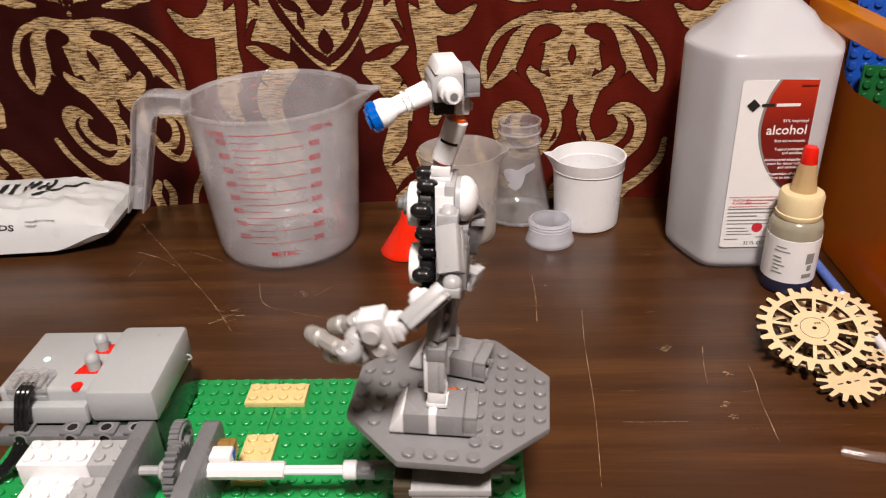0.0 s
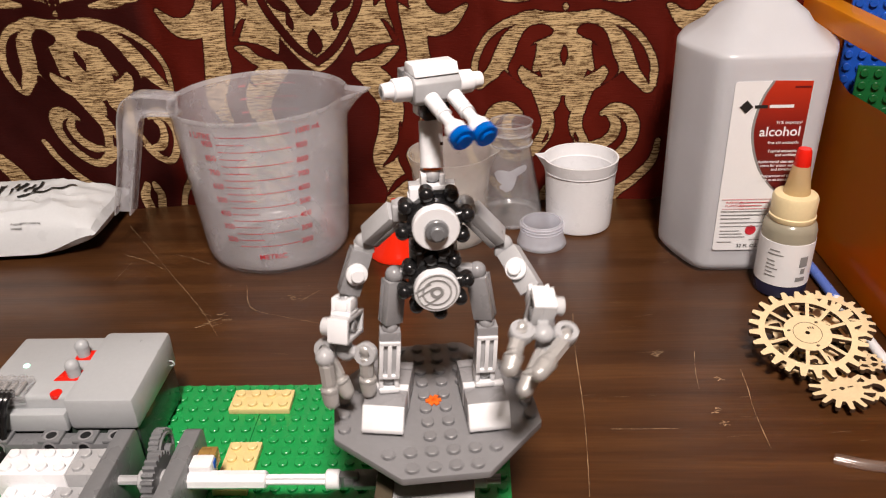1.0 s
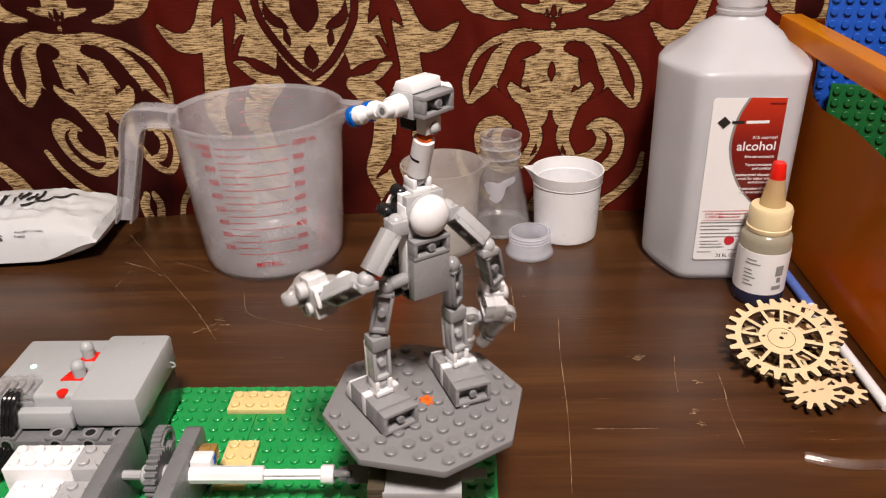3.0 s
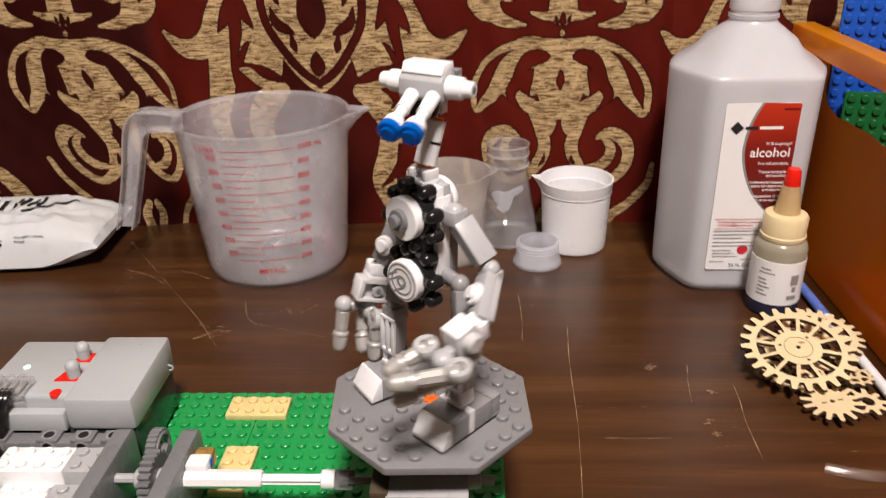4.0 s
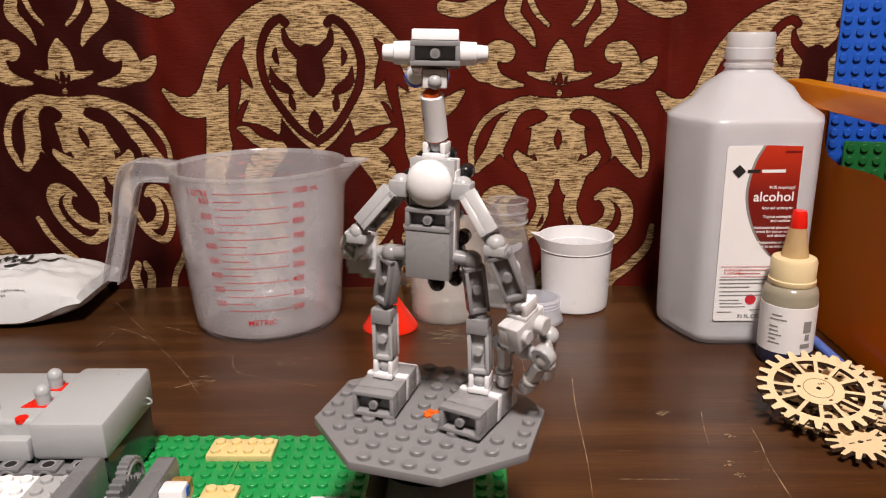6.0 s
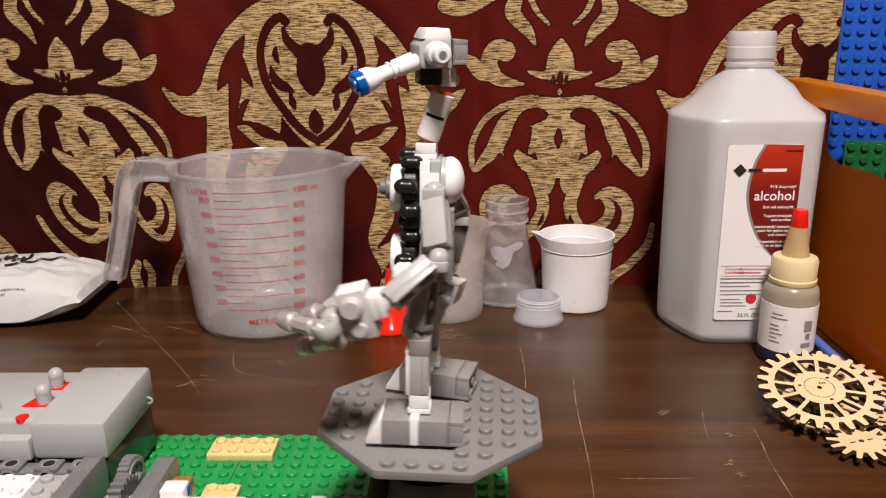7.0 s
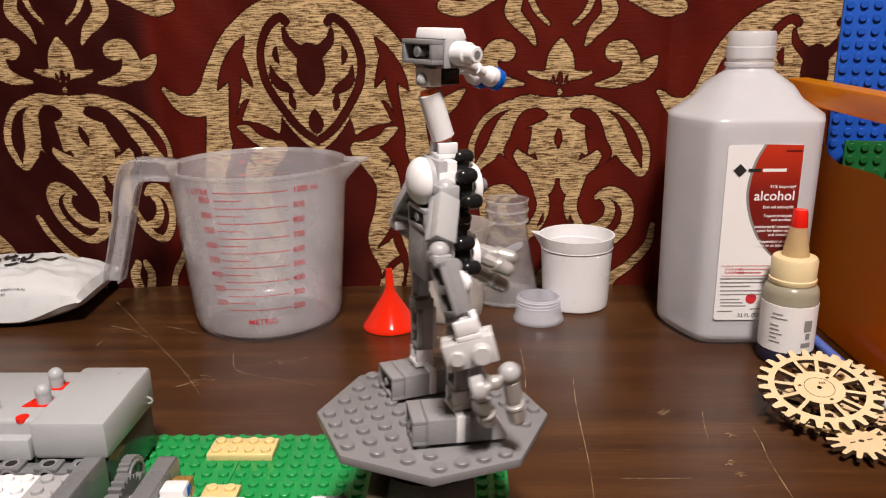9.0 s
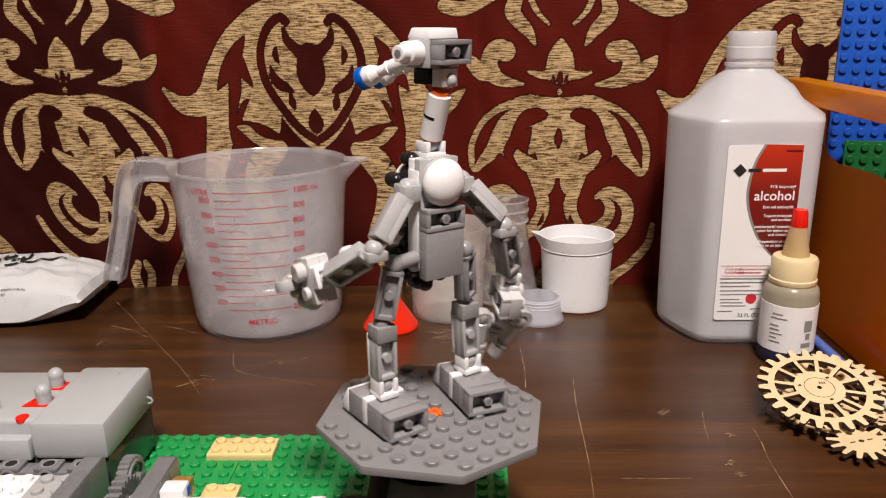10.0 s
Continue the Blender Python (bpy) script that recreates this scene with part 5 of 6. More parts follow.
def spirit_bottle():
    t = thing("alcohol_bottle", "large uncapped milky plastic bottle of isopropyl alcohol with label", "bottle", pose(0.1860, 0.1370, 0))
    rings = [(0.0, 0.0430, 0.0385, 10), (0.0020, 0.0462, 0.0416, 12), (0.0050, 0.0482, 0.0438, 14), (0.0080, 0.0486, 0.0441, 14), (0.0120, 0.0480, 0.0435, 18), (0.0150, 0.0482, 0.0436, 18), (0.0900, 0.0488, 0.0437, 18),
             (0.1390, 0.0492, 0.0439, 18), (0.1424, 0.0494, 0.0440, 18), (0.1444, 0.0489, 0.0435, 20), (0.1458, 0.0474, 0.0421, 14), (0.1540, 0.0366, 0.0333, 6), (0.1620, 0.0261, 0.0247, 3.2), (0.1690, 0.0170, 0.0170, 2.1), (0.1706, 0.0150, 0.0150, 2), (0.1730, 0.0138, 0.0138, 2)]
    part("body", squarish(rings), BOTTLEMAT, t, angle=50)
    part("contents", squarish([(0.0015, 0.0405, 0.0360, 10), (0.006, 0.0455, 0.0412, 14), (0.1380, 0.0465, 0.0414, 13), (0.1430, 0.0460, 0.0405, 10), (0.1431, 0.001, 0.001, 2)]), LIQUID, t, "clear spirit filling the body")
    part("neck", lathe([(0.0138, 0.1730), (0.0152, 0.1735), (0.0152, 0.1755), (0.0140, 0.1760), (0.0140, 0.1780), (0.0150, 0.1786), (0.0150, 0.1850), (0.0143, 0.1856), (0.0147, 0.1925), (0.0138, 0.1945),
                       (0.0124, 0.1945), (0.0120, 0.1780)], 48, False, False), NECKMAT, t, "open threaded neck")
    up = Matrix(((1, 0, 0, 0), (0, 0, -1, -0.0441), (0, 1, 0, 0), (0, 0, 0, 1)))     # label plane: x right, y up, z out
    x0, x1, z0, z1 = -0.0235, 0.0213, 0.0183, 0.1300
    pts = []
    for cx, cz, a0 in ((x1 - 0.002, z1 - 0.002, 0), (x0 + 0.002, z1 - 0.002, 90), (x0 + 0.002, z0 + 0.002, 180), (x1 - 0.002, z0 + 0.002, 270)):
        for k in range(5):
            a = radians(a0 + 22.5 * k)
            pts.append((cx + 0.002 * math.cos(a), cz + 0.002 * math.sin(a)))
    lab = part("label", prism(pts, 0.0002, 0.0005, 0), PAPER, t, "white label with a red and maroon swoosh", at=up)

    def at(px, py):
        return x0 + (px - 1287 + 0.0874 * (py - 259)) * 0.000328, z1 - (py - 259) * 0.0003627

    swoosh = smooth_way([at(1357, 258), at(1340, 285), at(1328, 320), at(1325, 352), at(1333, 390), at(1350, 425), at(1382, 457), at(1427, 470)], 6)
    top = [p for p in swoosh if p[1] > at(0, 330)[1]]
    low = [p for p in swoosh if p[1] <= at(0, 330)[1]]
    xr = x1 - 0.0002
    part("silver_edge", prism([(x - 0.0016, z) for x, z in swoosh] + [(xr, swoosh[-1][1]), (xr, z1 - 0.0003)], 0.0005, 0.0006, 0), GREYINK, lab)
    part("red_field", prism(top + [low[0], (xr, low[0][1]), (xr, z1 - 0.0003)], 0.0006, 0.0007, 0), LABELFADE, lab)
    part("maroon_field", prism(low + [(xr, swoosh[-1][1]), (xr, low[0][1])], 0.0006, 0.0007, 0), LABELFADE, lab)

    def put(words, px, py, size, material, align="LEFT", shear=0.0, bold=0.0):
        x, z = at(px, py)
        return part("lettering", moved(text_bm(words, size, align, 0, shear, bold), Matrix.Translation((x, z, 0.0009))), material, lab)

    xe = x1 - 0.0024
    for words, py, size, bold in (("91% isopropyl", 331, 0.0027, 0.00004), ("alcohol", 352, 0.0084, 0.00012), ("first aid antiseptic", 366, 0.0026, 0.00004), ("Topical antiseptic", 381, 0.0025, 0.00005), ("and sanitizer", 388, 0.0025, 0.00005),
                                  ("Antibacterial cleansing", 400, 0.0025, 0.00005), ("agent for minor cuts", 407, 0.0025, 0.00005), ("and abrasions", 414, 0.0025, 0.00005), ("Preparation of skin", 426, 0.0025, 0.00005), ("prior to an injection", 433, 0.0025, 0.00005)):
        part("lettering", moved(text_bm(words, size, "RIGHT", 0, 0, bold), Matrix.Translation((xe, at(0, py)[1], 0.0009))), PAPER, lab)
    put("WARNING:", 1281, 475, 0.0022, REDINK)
    put("FLAMMABLE", 1281, 481, 0.0022, REDINK)
    put("32 FL OZ (1 QT)", 1306, 561, 0.0034, INK)
    b = [(1273, 1362, 490, 3.2), (1273, 1360, 497, 3.2), (1273, 1330, 504, 3.2), (1273, 1355, 512, 2.4), (1273, 1362, 519, 2.4), (1273, 1310, 528, 2.2), (1273, 1316, 534, 2.2), (1273, 1322, 540, 2.2), (1268, 1296, 550, 2.2), (1330, 1352, 546, 2.2)]
    label_bars([(*[at(p, y)[0] for p in (u, v)], at(0, y)[1], h * 0.00020) for u, v, y, h in b], GREYINK, "small_print", lab, 0.0009, "grey unreadable small print")
    b = [(1308, 1364, 473, 2.2), (1308, 1350, 479, 2.2)]
    label_bars([(*[at(p, y)[0] for p in (u, v)], at(0, y)[1], h * 0.00020) for u, v, y, h in b], REDINK, "red_print", lab, 0.0010, "red unreadable small print")
    for y in (467, 485):
        label_bars([(at(1275, y)[0], at(1366, y)[0], at(0, y)[1], 0.0003)], REDINK, "frame_line", lab, 0.0010, "red line")
    label_bars([(at(1391, 269)[0], at(1420, 269)[0], at(0, 269)[1], 0.0010)], LABELDARK, "dark_print", lab, 0.0010, "dark unreadable print")
    x, z = at(1308, 301)
    part("emblem", moved(prism([(0.0040, 0), (0, 0.0040), (-0.0040, 0), (0, -0.0040)], 0.0007, 0.0009, 0), Matrix.Translation((x, z, 0))), INK, lab, "black diamond emblem")
    label_bars([(at(1323, 301)[0], at(1346, 301)[0], z, 0.0019)], INK, "name_bar", lab, 0.0009, "plain black name bar")
    label_bars([(at(1349, 301)[0], at(1392, 301)[0], z, 0.0019)], PAPER, "name_bar", lab, 0.0009, "plain white name bar")
    x, z = at(1332, 527)
    part("seal", moved(lathe([(0.0016, 0.0006), (0.0030, 0.0008), (0.0034, 0.0008)], 24, True, False), Matrix.Translation((x, z, 0))), REDINK, lab, "small round red seal")


def glue_bottle():
    t = thing("dropper_bottle", "small dropper bottle with cream cap and red tip", "bottle", pose(0.2020, 0.0750, 0))
    part("body", lathe([(0.0140, 0.0), (0.0156, 0.0015), (0.0158, 0.004), (0.0158, 0.0445), (0.0150, 0.0475), (0.0130, 0.0498), (0.0118, 0.0505)], 48, True, True), OLIVE, t)
    part("contents", lathe([(0.0135, 0.0010), (0.0154, 0.0025), (0.0154, 0.0105), (0.0001, 0.0106)], 40, True, False), GLUE, t, "dark blue-black liquid")
    part("dark_base", lathe([(0.0142, 0.0001), (0.0157, 0.0014), (0.01592, 0.004), (0.01592, 0.0094), (0.0158, 0.0096)], 48, True, False), GLUE, t, "dark liquid showing in the base")
    part("label", lathe([(0.01595, 0.0095), (0.01615, 0.0096), (0.01615, 0.0385), (0.01595, 0.0386)], 56, False, False), PAPER, t, "white wrapped paper label")
    part("cap", lathe([(0.0132, 0.0500), (0.0136, 0.0506), (0.0136, 0.0530), (0.0130, 0.0535), (0.0132, 0.0640), (0.0122, 0.0660), (0.0082, 0.0668)], 48, True, True), CREAM, t, "cream ridged cap")
    part("nozzle", lathe([(0.0078, 0.0668), (0.0048, 0.0850)], 32, False, True), AMBER, t, "yellowed cone nozzle")
    part("tip", lathe([(0.0048, 0.0840), (0.0050, 0.0846), (0.0042, 0.0930), (0.0036, 0.0946)], 28, True, True), RED, t, "red tip cap")
    ink = []
    rad = lambda z: 0.01615
    for k, (u0, u1) in enumerate(((-0.0075, -0.0015), (-0.0085, 0.0012), (-0.0085, -0.0035), (-0.0085, -0.0030), (-0.0085, -0.0010), (-0.0085, -0.0040), (-0.0085, -0.0018))):
        z = 0.0335 - (0.0026 * k if k < 2 else 0.0026 * k + 0.002)
        ink.append(round_on(quad(u0, u1, -0.00035, 0.00035, 6), rad, radians(-118), z))
    for u0, u1, z, h in ((0.011, 0.0165, 0.027, 0.0035), (0.0125, 0.0155, 0.0205, 0.0018), (0.0100, 0.0165, 0.0150, 0.0014)):
        ink.append(round_on(quad(u0, u1, -h, h, 6), rad, radians(-118), z))
    part("print", join(*ink), GREYINK, t, "dark unreadable print")


# ---------------------------------------------------------------- small vessels
def vessel(name, label, at, outer, wall, material, category, spout=None, n=64, floor=0.0015):
    t = thing(name, label, category, pose(*at))
    fine = []
    for (r0, z0), (r1, z1) in zip(outer, outer[1:]):
        k = max(1, int(abs(z1 - z0) / 0.005))
        fine += [(r0 + (r1 - r0) * i / k, z0 + (z1 - z0) * i / k) for i in range(k)]
    fine.append(outer[-1])
    inner = [(max(r - wall, 0.0005), max(z, floor)) for r, z in fine[::-1] if z > floor] + [(max(fine[0][0] - wall, 0.0005), floor)]
    bm = lathe(fine + inner, n, True, True)
    if spout:
        spouted(bm, *spout)
    part("body", bm, material, t)
    return t


def vessels():
    wb = vessel("white_beaker", "white plastic beaker with a pouring lip", (0.0862, 0.1725, 0),
           [(0.0222, 0), (0.0236, 0.0012), (0.0240, 0.004), (0.0256, 0.0445), (0.0258, 0.0447), (0.0261, 0.0456), (0.0268, 0.0525), (0.0271, 0.0538)], 0.0013, WHITE, "beaker",
           (radians(176), 0.0538, 0.0075, 0.26, 0.010))
    part("band", lathe([(0.0256, 0.0441), (0.0261, 0.0444), (0.0263, 0.0449), (0.0261, 0.0454)], 64, False, False), WHITE, wb)
    vessel("clear_beaker", "cloudy clear plastic beaker behind the robot", (-0.0078, 0.1545, 0),
           [(0.0232, 0), (0.0250, 0.0015), (0.0256, 0.005), (0.0270, 0.040), (0.0282, 0.058), (0.0300, 0.0655), (0.0304, 0.067)], 0.0011, BEAKERMAT, "beaker",
           (radians(-8), 0.067, 0.006, 0.3, 0.012))
    f = vessel("conical_flask", "clear plastic conical flask with a screw neck", (0.0358, 0.1850, 0),
               [(0.0225, 0), (0.0242, 0.0015), (0.0245, 0.004), (0.0150, 0.0560), (0.0146, 0.0600), (0.0162, 0.0606), (0.0162, 0.0625), (0.0154, 0.0630), (0.0154, 0.0680), (0.0162, 0.0685), (0.0162, 0.0705), (0.0154, 0.0710), (0.0156, 0.0765)],
               0.0009, CLEARISH, "flask")
    for h in (0.0615, 0.0695, 0.0768):
        part("neck_ring", lathe([(0.0156, h - 0.0007), (0.0163, h - 0.0004), (0.0163, h + 0.0004), (0.0156, h + 0.0007)], 48, False, False), RIMMAT, f)
    part("foot_ring", lathe([(0.0236, 0.0003), (0.0246, 0.0016), (0.0247, 0.0030), (0.0243, 0.0042)], 48, False, False), RIMMAT, f)
    out = []
    rng = random.Random(11)
    for k in range(22):
        a = 2 * math.pi * k / 22
        r = 0.0078 * (1 + 0.35 * math.sin(3 * a + 0.6) + rng.uniform(-0.12, 0.12))
        out.append((r * 1.35 * math.cos(a), r * 0.9 * math.sin(a) + 0.004 * math.cos(a)))
    b = prism(out, 0, 0.0001, 0)
    bmesh.ops.triangulate(b, faces=b.faces[:])
    bmesh.ops.subdivide_edges(b, edges=b.edges[:], cuts=3, use_grid_fill=True)
    rad = lambda z: 0.0245 - (z - 0.004) * 0.0095 / 0.052
    part("sticker", round_on(b, rad, radians(-95), 0.040, 0.0003), CAPMAT, f, "torn whitish sticker")
    cap = vessel("bottle_cap", "frosted clear plastic cap lying open on the table", (0.0563, 0.1415, 0),
           [(0.0172, 0), (0.0178, 0.0006), (0.0177, 0.0018), (0.0168, 0.0040), (0.0161, 0.0065), (0.0153, 0.0110), (0.0149, 0.0145), (0.0148, 0.0168), (0.0143, 0.0176)],
           0.0010, CAPMAT, "cap")
    for h in (0.0118, 0.0140, 0.0162):
        part("thread", lathe([(0.0146, h - 0.0006), (0.0157, h), (0.0146, h + 0.0006)], 48, False, False), CAPMAT, cap)
    fn = thing("funnel", "small glossy red plastic funnel upside down", "funnel", pose(-0.0472, 0.1305, 0))
    part("cone", lathe([(0.0190, 0), (0.0193, 0.0004), (0.0190, 0.0022), (0.0172, 0.0042), (0.0042, 0.0250), (0.0032, 0.0280), (0.0022, 0.0415), (0.0014, 0.0415), (0.0020, 0.028), (0.0160, 0.0040), (0.0180, 0)], 56, False, False), REDGLOSS, fn)


def bag_height(x, y, side):
    """Height of the pack's upper (0) or lower (1) skin: it lies flat at one end and lifts at the other."""
    u = x / 0.092
    v = y / (0.044 * (1 - 0.10 * u * u))
    s = min(1.0, max(0.0, (u - 0.52) / 0.48))
    s = s * s * (3 - 2 * s)
    full = max(0.0, 1 - v ** 4) ** 0.5 * max(0.0, 1 - abs(u) ** 9) ** 0.5
    wr = noise.noise((x * 55, y * 70, side * 3.1)) * 0.0022 + abs(noise.noise((x * 24 + 7, y * 85, 1.7 + side))) * 0.0042 + abs(noise.noise((x * 60 + y * 45, y * 30 - x * 20, 5.0 + side))) * 0.0036 + abs(noise.noise((x * 140 - y * 60, y * 110, 2.0))) * 0.0016
    mid = 0.0050 + 0.0125 * s
    up, down = 0.0330 * (1 - 0.55 * s) * full, (0.0048 + 0.0075 * s) * full
    return max(0.0002, mid + (up - wr * full if side == 0 else wr * 0.3 * full - down))


def wipes_bag():
    t = thing("wipes_pack", "crumpled white foil pack with black print, lying down", "package", pose(-0.3600, 0.1670, 0, 0, 0, 3))
    bm = bmesh.new()
    nu, nv = 64, 28
    grid = {}
    for side in (0, 1):
        for i in range(nu + 1):
            for j in range(nv + 1):
                u, v = 2 * i / nu - 1, 2 * j / nv - 1
                if side == 1 and (i in (0, nu) or j in (0, nv)):
                    grid[1, i, j] = grid[0, i, j]
                    continue
                x, y = 0.092 * u, 0.044 * v * (1 - 0.10 * u * u)
                z = bag_height(x, y, side)
                grid[side, i, j] = bm.verts.new((x, y, max(z, 0.0002)))
    for side in (0, 1):
        for i in range(nu):
            for j in range(nv):
                q = [grid[side, i, j], grid[side, i + 1, j], grid[side, i + 1, j + 1], grid[side, i, j + 1]]
                bm.faces.new(q if side == 0 else q[::-1])
    bmesh.ops.recalc_face_normals(bm, faces=bm.faces[:])
    body = part("pouch", bm, FOIL, t, angle=24)

    def lie(b, out=0.0011):
        """Lay flat print on the pouch: x along, y across."""
        for v in b.verts:
            v.co.z = bag_height(v.co.x, v.co.y, 0) + out
        return b

    bars = []
    for x0, x1, y0, y1 in ((0.018, 0.0205, -0.004, 0.014), (0.0245, 0.027, -0.004, 0.014), (0.0205, 0.0245, 0.003, 0.006), (0.030, 0.0325, -0.004, 0.014), (0.0365, 0.039, -0.004, 0.014), (0.0325, 0.0365, 0.004, 0.007), (0.000, 0.003, -0.004, 0.014), (0.007, 0.010, -0.004, 0.014)):
        b = quad(x0, x1, y0, y1, 10)
        bmesh.ops.subdivide_edges(b, edges=b.edges[:], cuts=4, use_grid_fill=True)
        bars.append(lie(b))
    b = moved(quad(-0.022, 0.020, -0.0011, 0.0009, 14), Matrix.Translation((0.047, 0.001, 0)) @ Matrix.Rotation(radians(36), 4, "Z"))
    bmesh.ops.subdivide_edges(b, edges=b.edges[:], cuts=3, use_grid_fill=True)
    bars.append(lie(b))
    small = [lie(moved(text_bm("NDS", 0.0095, "LEFT", bold=0.0002), Matrix.Translation((0.006, -0.0405, 0)) @ Matrix.Diagonal((1, 0.30, 1, 1))), 0.0008)]
    for words, x, y in (("ANTIBACTERIAL", 0.0330, -0.0370), ("WIPES", 0.0330, -0.0388)):
        small.append(lie(moved(text_bm(words, 0.0030, "LEFT"), Matrix.Translation((x, y, 0)) @ Matrix.Diagonal((1, 0.42, 1, 1))), 0.0006))
        for v in small[-1].verts:
            v.co.y -= 0.0006
    part("lettering", join(*small), INK, body, "small black words")
    part("print", join(*bars), INK, body, "large black unreadable print")


# ---------------------------------------------------------------- plywood gears
def soft_gear(r_root, r_tip, n, steps=12):
    """Outline of a gear with rounded teeth and gaps."""
    pts = []
    for k in range(n * steps):
        f = min(1.0, max(0.0, 0.42 + 0.85 * math.cos(2 * math.pi * k / steps)))
        r = r_root + (r_tip - r_root) * f * f * (3 - 2 * f)
        a = 2 * math.pi * k / (n * steps)
        pts.append((r * math.cos(a), r * math.sin(a)))
    return pts


def ply_gear(name, label, at, r_root, r_tip, n, hub, spokes, rim, group="wooden gears"):
    t = thing(name, label, "wooden gear", at, group)
    out = soft_gear(r_root, r_tip, n)
    m = len(out)
    bm = bmesh.new()
    th = 0.0023

    def ring(pts, z):
        return [bm.verts.new((x, y, z)) for x, y in pts]

    circle = [(rim * math.cos(math.atan2(y, x)), rim * math.sin(math.atan2(y, x))) for x, y in out]
    lo, hi, ilo, ihi = ring(out, 0), ring(out, th), ring(circle, 0), ring(circle, th)
    for k in range(m):
        j = (k + 1) % m
        bm.faces.new((lo[k], lo[j], hi[j], hi[k])).material_index = 1
        bm.faces.new((hi[k], hi[j], ihi[j], ihi[k]))
        bm.faces.new((ihi[k], ihi[j], ilo[j], ilo[k])).material_index = 1
        bm.faces.new((ilo[k], ilo[j], lo[j], lo[k]))
    bmesh.ops.recalc_face_normals(bm, faces=bm.faces[:])
    part("rim", bm, PLY, t, angle=30).data.materials.append(CHAR)
    if hub:
        charred(part("hub", lathe([(0.0012, th), (0.0012, 0), (hub, 0), (hub, th), (0.0012, th)], 40, False, False), PLY, t))
    for k in range(spokes):
        a = 2 * math.pi * (k + 0.15) / spokes
        charred(part("spoke", moved(box(hub - 0.0006, rim + 0.0006, -0.0010, 0.0010, 0.0001, th - 0.0001, 0), Matrix.Rotation(a, 4, "Z")), PLY, t))
    return t, th


def charred(ob):
    """Laser-cut walls are dark, faces pale."""
    ob.data.materials.append(CHAR)
    for p in ob.data.polygons:
        if abs(p.normal.z) < 0.5:
            p.material_index = 1


def gears():
    t, th = ply_gear("plywood_gear", "large laser-cut plywood gear with spokes, leaning on others", pose(0.1885, -0.0020, 0.0165, 15, -6, 8), 0.0250, 0.0302, 24, 0.0123, 12, 0.0218)
    marks = [lathe([(0.0072, th), (0.0072, th + 0.00008), (0.0075, th + 0.00008), (0.0075, th)], 40, False)]
    for k in range(3):
        a = radians(157 - 120 * k)
        marks.append(moved(prism([(0.0010 * math.cos(g), 0.0007 * math.sin(g)) for g in [2 * math.pi * i / 10 for i in range(10)]], th, th + 0.0001, 0), Matrix.Translation((0.0095 * math.cos(a), 0.0095 * math.sin(a), 0))))
    for k in range(3):
        marks.append(moved(box(-0.0003, 0.0003, -0.0007, 0.0007, th, th + 0.0001, 0), Matrix.Translation((0.0018 + k * 0.0012, 0.003 - k * 0.0002, 0))))
    part("burn_marks", join(*marks), CHAR, t, "dark engraved ring and marks")
    ply_gear("plywood_gear", "large laser-cut plywood gear under another gear", pose(0.2095, 0.0200, 0.0120, 6, 2, 20), 0.0205, 0.0245, 22, 0.0090, 10, 0.0165)
    t, th = ply_gear("plywood_gear", "small solid laser-cut plywood gear on the table", pose(0.1960, -0.0350, 0.0042, 1, -5, 10), 0.0100, 0.0156, 14, 0.0080, 0, 0.0078)
    part("slots", join(*[box(x - 0.0014, x + 0.0014, -0.0004, 0.0004, th, th + 0.0001, 0) for x in (-0.0045, 0, 0.0045)]), CHAR, t, "dark engraved slots")
    ply_gear("plywood_gear", "tiny laser-cut plywood gear with a wide hole", pose(0.2155, -0.0320, 0.0020, 3, 4, 0), 0.0068, 0.0106, 9, 0, 0, 0.0034)
    for x, y, z, r, n in ((0.1990, -0.0060, 0.0075, 0.0165, 18), (0.2180, -0.0100, 0.0030, 0.0105, 12), (0.1840, 0.0120, 0.0045, 0.0180, 20), (0.1870, -0.0060, 0.0010, 0.0170, 18)):
        ply_gear("plywood_gear", "laser-cut plywood gear lying in the pile", pose(x, y, z, 3, 2, 40 * x * 100), r * 0.82, r, n, r * 0.4, 6, r * 0.66)


def loose_things():
    pen = thing("pen", "thin blue and white plastic pen lying by the orange bin", "pen", pose(0, 0, 0.0035))
    part("blue_barrel", cyl((0.2290, 0.0980, 0), (0.2295, 0.0550, 0), 0.0032, 0.0032, n=16, bev=0.0004), PENBLUE, pen)
    part("white_barrel", cyl((0.2295, 0.0550, 0), (0.2305, -0.0460, 0), 0.0030, 0.0030, n=16, bev=0.0004), WHITE, pen)
    tb = thing("clear_tube", "short clear plastic tube on the table", "tube", pose(0, 0, 0.0026))
    part("tube", tube([(0.1745, -0.0810, 0), (0.1860, -0.0850, 0), (0.1990, -0.0870, 0), (0.2200, -0.0870, 0)], 0.0026, 14), TUBEMAT, tb)


# ---------------------------------------------------------------- bin
def bin_wall(quadpts, thick):
    bm = bmesh.new()
    vs = [bm.verts.new(p) for p in quadpts]
    bm.faces.new(vs)
    bmesh.ops.solidify(bm, geom=bm.faces[:], thickness=thick)
    return bm


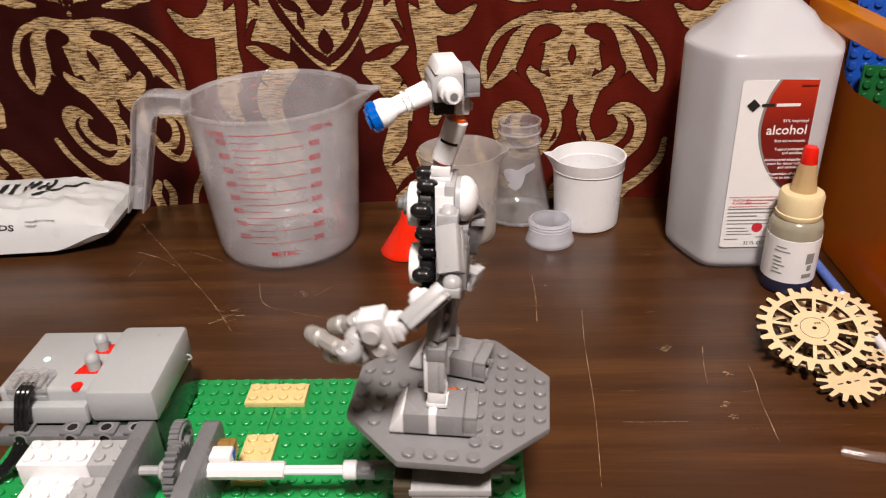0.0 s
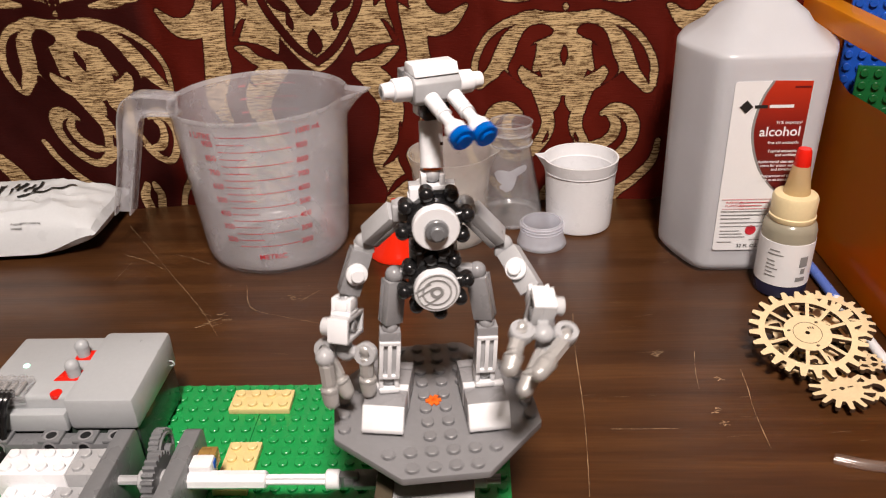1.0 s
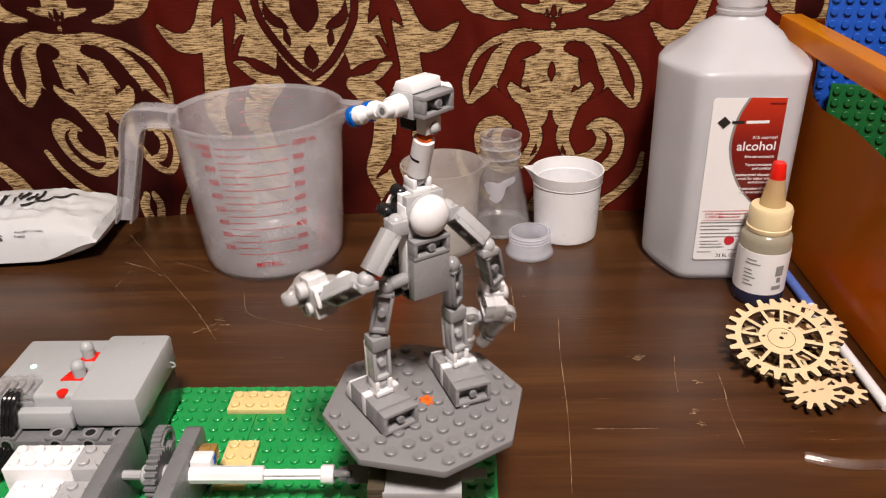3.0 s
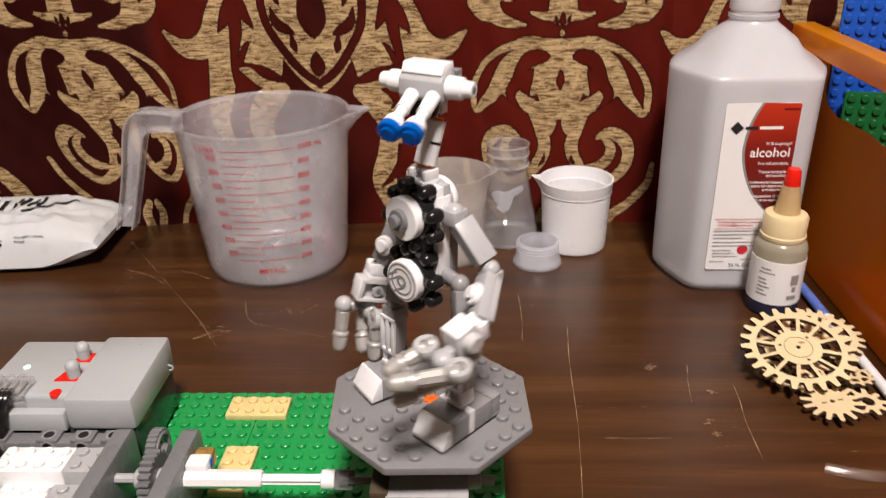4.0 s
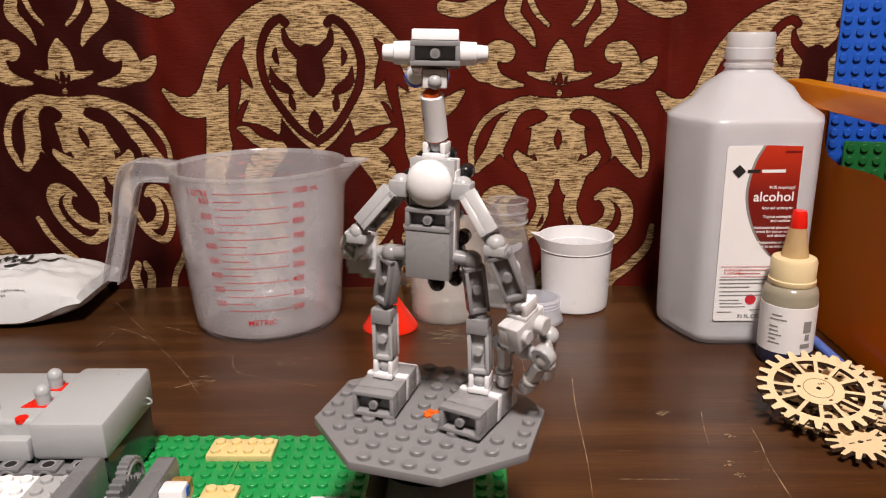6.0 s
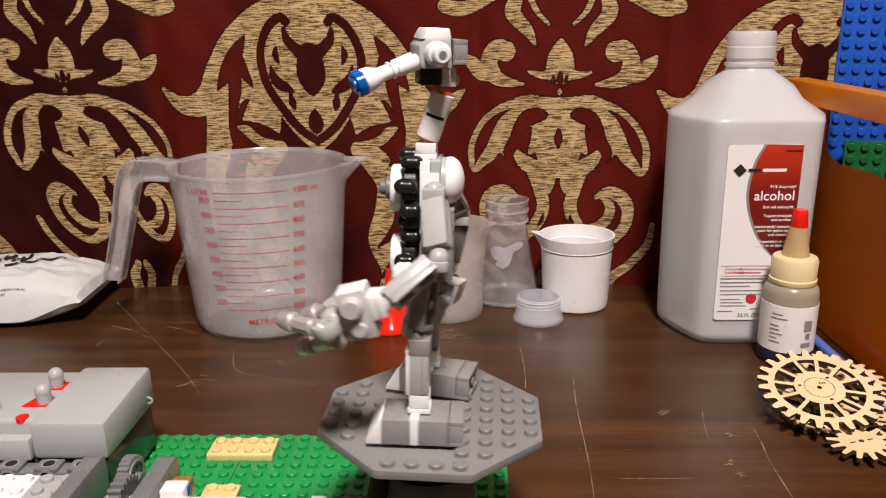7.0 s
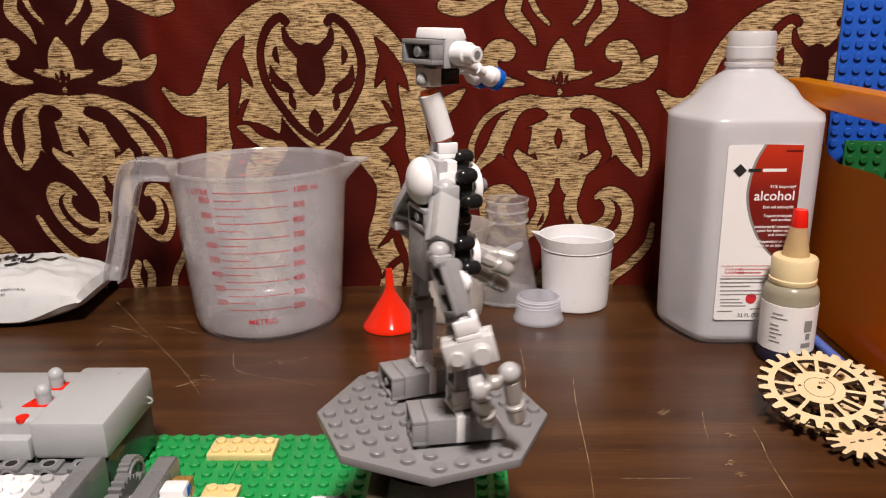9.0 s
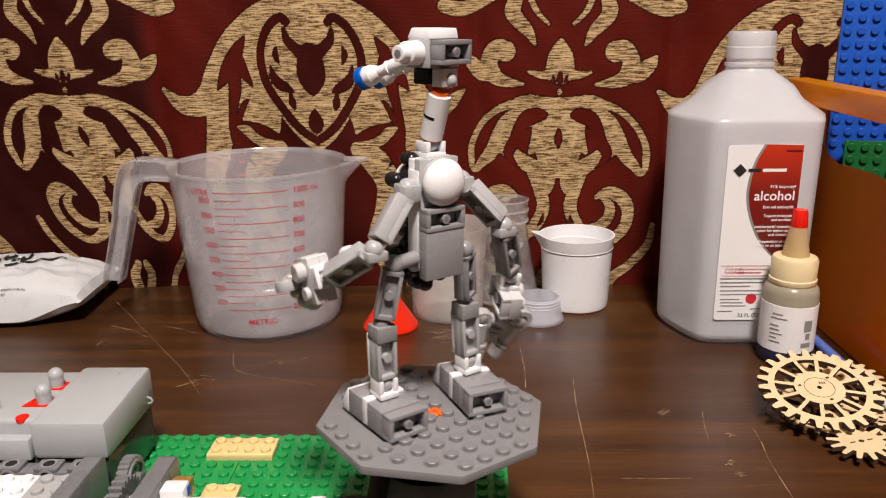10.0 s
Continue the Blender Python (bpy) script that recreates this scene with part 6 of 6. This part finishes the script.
def orange_bin():
    t = thing("storage_bin", "clear orange plastic storage bin with an open front", "storage bin")
    T, B = 0.1466, 0.0
    tl, bl_ = 0.2410, 0.2430          # left wall at the top and the bottom

    def on(y, z):
        f = z / T
        return (bl_ + (tl - bl_) * f, y, z)

    y0, y1 = -0.1200, 0.1780
    for name, pts, th in (("side_wall", [on(y1, 0.001), on(0.141, 0.001), on(0.141, T), on(y1, T)], 0.0022),
                          ("side_wall", [on(0.141, 0.001), on(y0, 0.001), on(y0, 0.099), on(0.0744, 0.1155), on(0.1188, 0.1133), on(0.1344, 0.1166), on(0.141, 0.1239)], 0.0022),
                          ("back_wall", [on(y1, 0.001), on(y1, T), (0.50, y1, T), (0.48, y1, 0.001)], 0.0022),
                          ("front_wall", [on(y0, 0.001), (0.48, y0, 0.001), (0.50, y0, T), on(y0, T)], 0.0022),
                          ("far_wall", [(0.48, y1, 0.001), (0.50, y1, T), (0.50, y0, T), (0.48, y0, 0.001)], 0.0022),
                          ("bottom", [(bl_, y0, 0.0015), (bl_, y1, 0.0015), (0.48, y1, 0.0015), (0.48, y0, 0.0015)], 0.0014)):
        part(name, bin_wall(pts, th), BINMAT, t)
    rim = [box(tl - 0.0125, tl + 0.0030, y0, y1 + 0.004, T + 0.0005, T + 0.0155, 0.0022), box(tl - 0.004, 0.504, y1, y1 + 0.006, T, T + 0.0115, 0.0015),
           box(tl - 0.004, 0.504, y0 - 0.006, y0, T, T + 0.0115, 0.0015), box(0.499, 0.505, y0, y1, T, T + 0.0115, 0.0015)]
    part("rim", join(*rim), BINMAT, t, "thick orange rim")
    b = thing("blue_plate", "blue studded building plate standing in the bin", "building plate", pose(0.2460, 0.1490, 0.0950, 90, 0, -14))
    part("plate", box(0, 0.144, -0.0575, 0.1345, -0.0032, 0, 0.0005), BLUE, b)
    part("studs", stud_field([(P * (i + 0.5), -0.0575 + P * (j + 0.5)) for i in range(18) for j in range(24)], 0, 0.00243, 0.0017, 16), BLUE, b)
    g = thing("green_plate", "dark green studded building plate standing in the bin", "building plate", pose(0.2510, 0.1340, 0.0530, 90, 0, -14))
    part("plate", box(0, 0.104, -0.0555, 0.0725, -0.0032, 0, 0.0005), DKGREEN, g)
    part("studs", stud_field([(P * (i + 0.5), -0.0555 + P * (j + 0.5)) for i in range(13) for j in range(16)], 0, 0.00243, 0.0017, 16), DKGREEN, g)


LIQUID = milky("clear_spirit", (0.88, 0.88, 0.92), 0.75, 0.1, 0.6)

base_plates()
gearbox()
battery_box()
drive_train()
PLATE = plate_octagon()
ROBOT = robot()
SHAFT = drive_shaft()
IDLER = idler_gear()
jug()
spirit_bottle()
glue_bottle()
vessels()
wipes_bag()
gears()
loose_things()
orange_bin()


# ---------------------------------------------------------------- movement
def motions():
    """The turntable turns steadily to its left on a slightly leaning axis; the shaft spins."""
    base = pose(AXIS[0] + 0.0010, AXIS[1], 0.0650, 0, 1.7, 0)
    turn = [(0.25 * k, base @ pose(0, 0, 0, 0, 0, -94.7 + 103.2 * 0.25 * k)) for k in range(41)]
    walk(PLATE, turn)
    walk(ROBOT, turn)
    walk(SHAFT, [(k / 2, pose(-0.1134, -0.1158, 0.025, 51.6 * k, 0, 0)) for k in range(21)])
    walk(IDLER, [(k / 2, pose(-0.1328, -0.0985, 0.0262, -56 * k, 0, 0)) for k in range(21)])


motions()
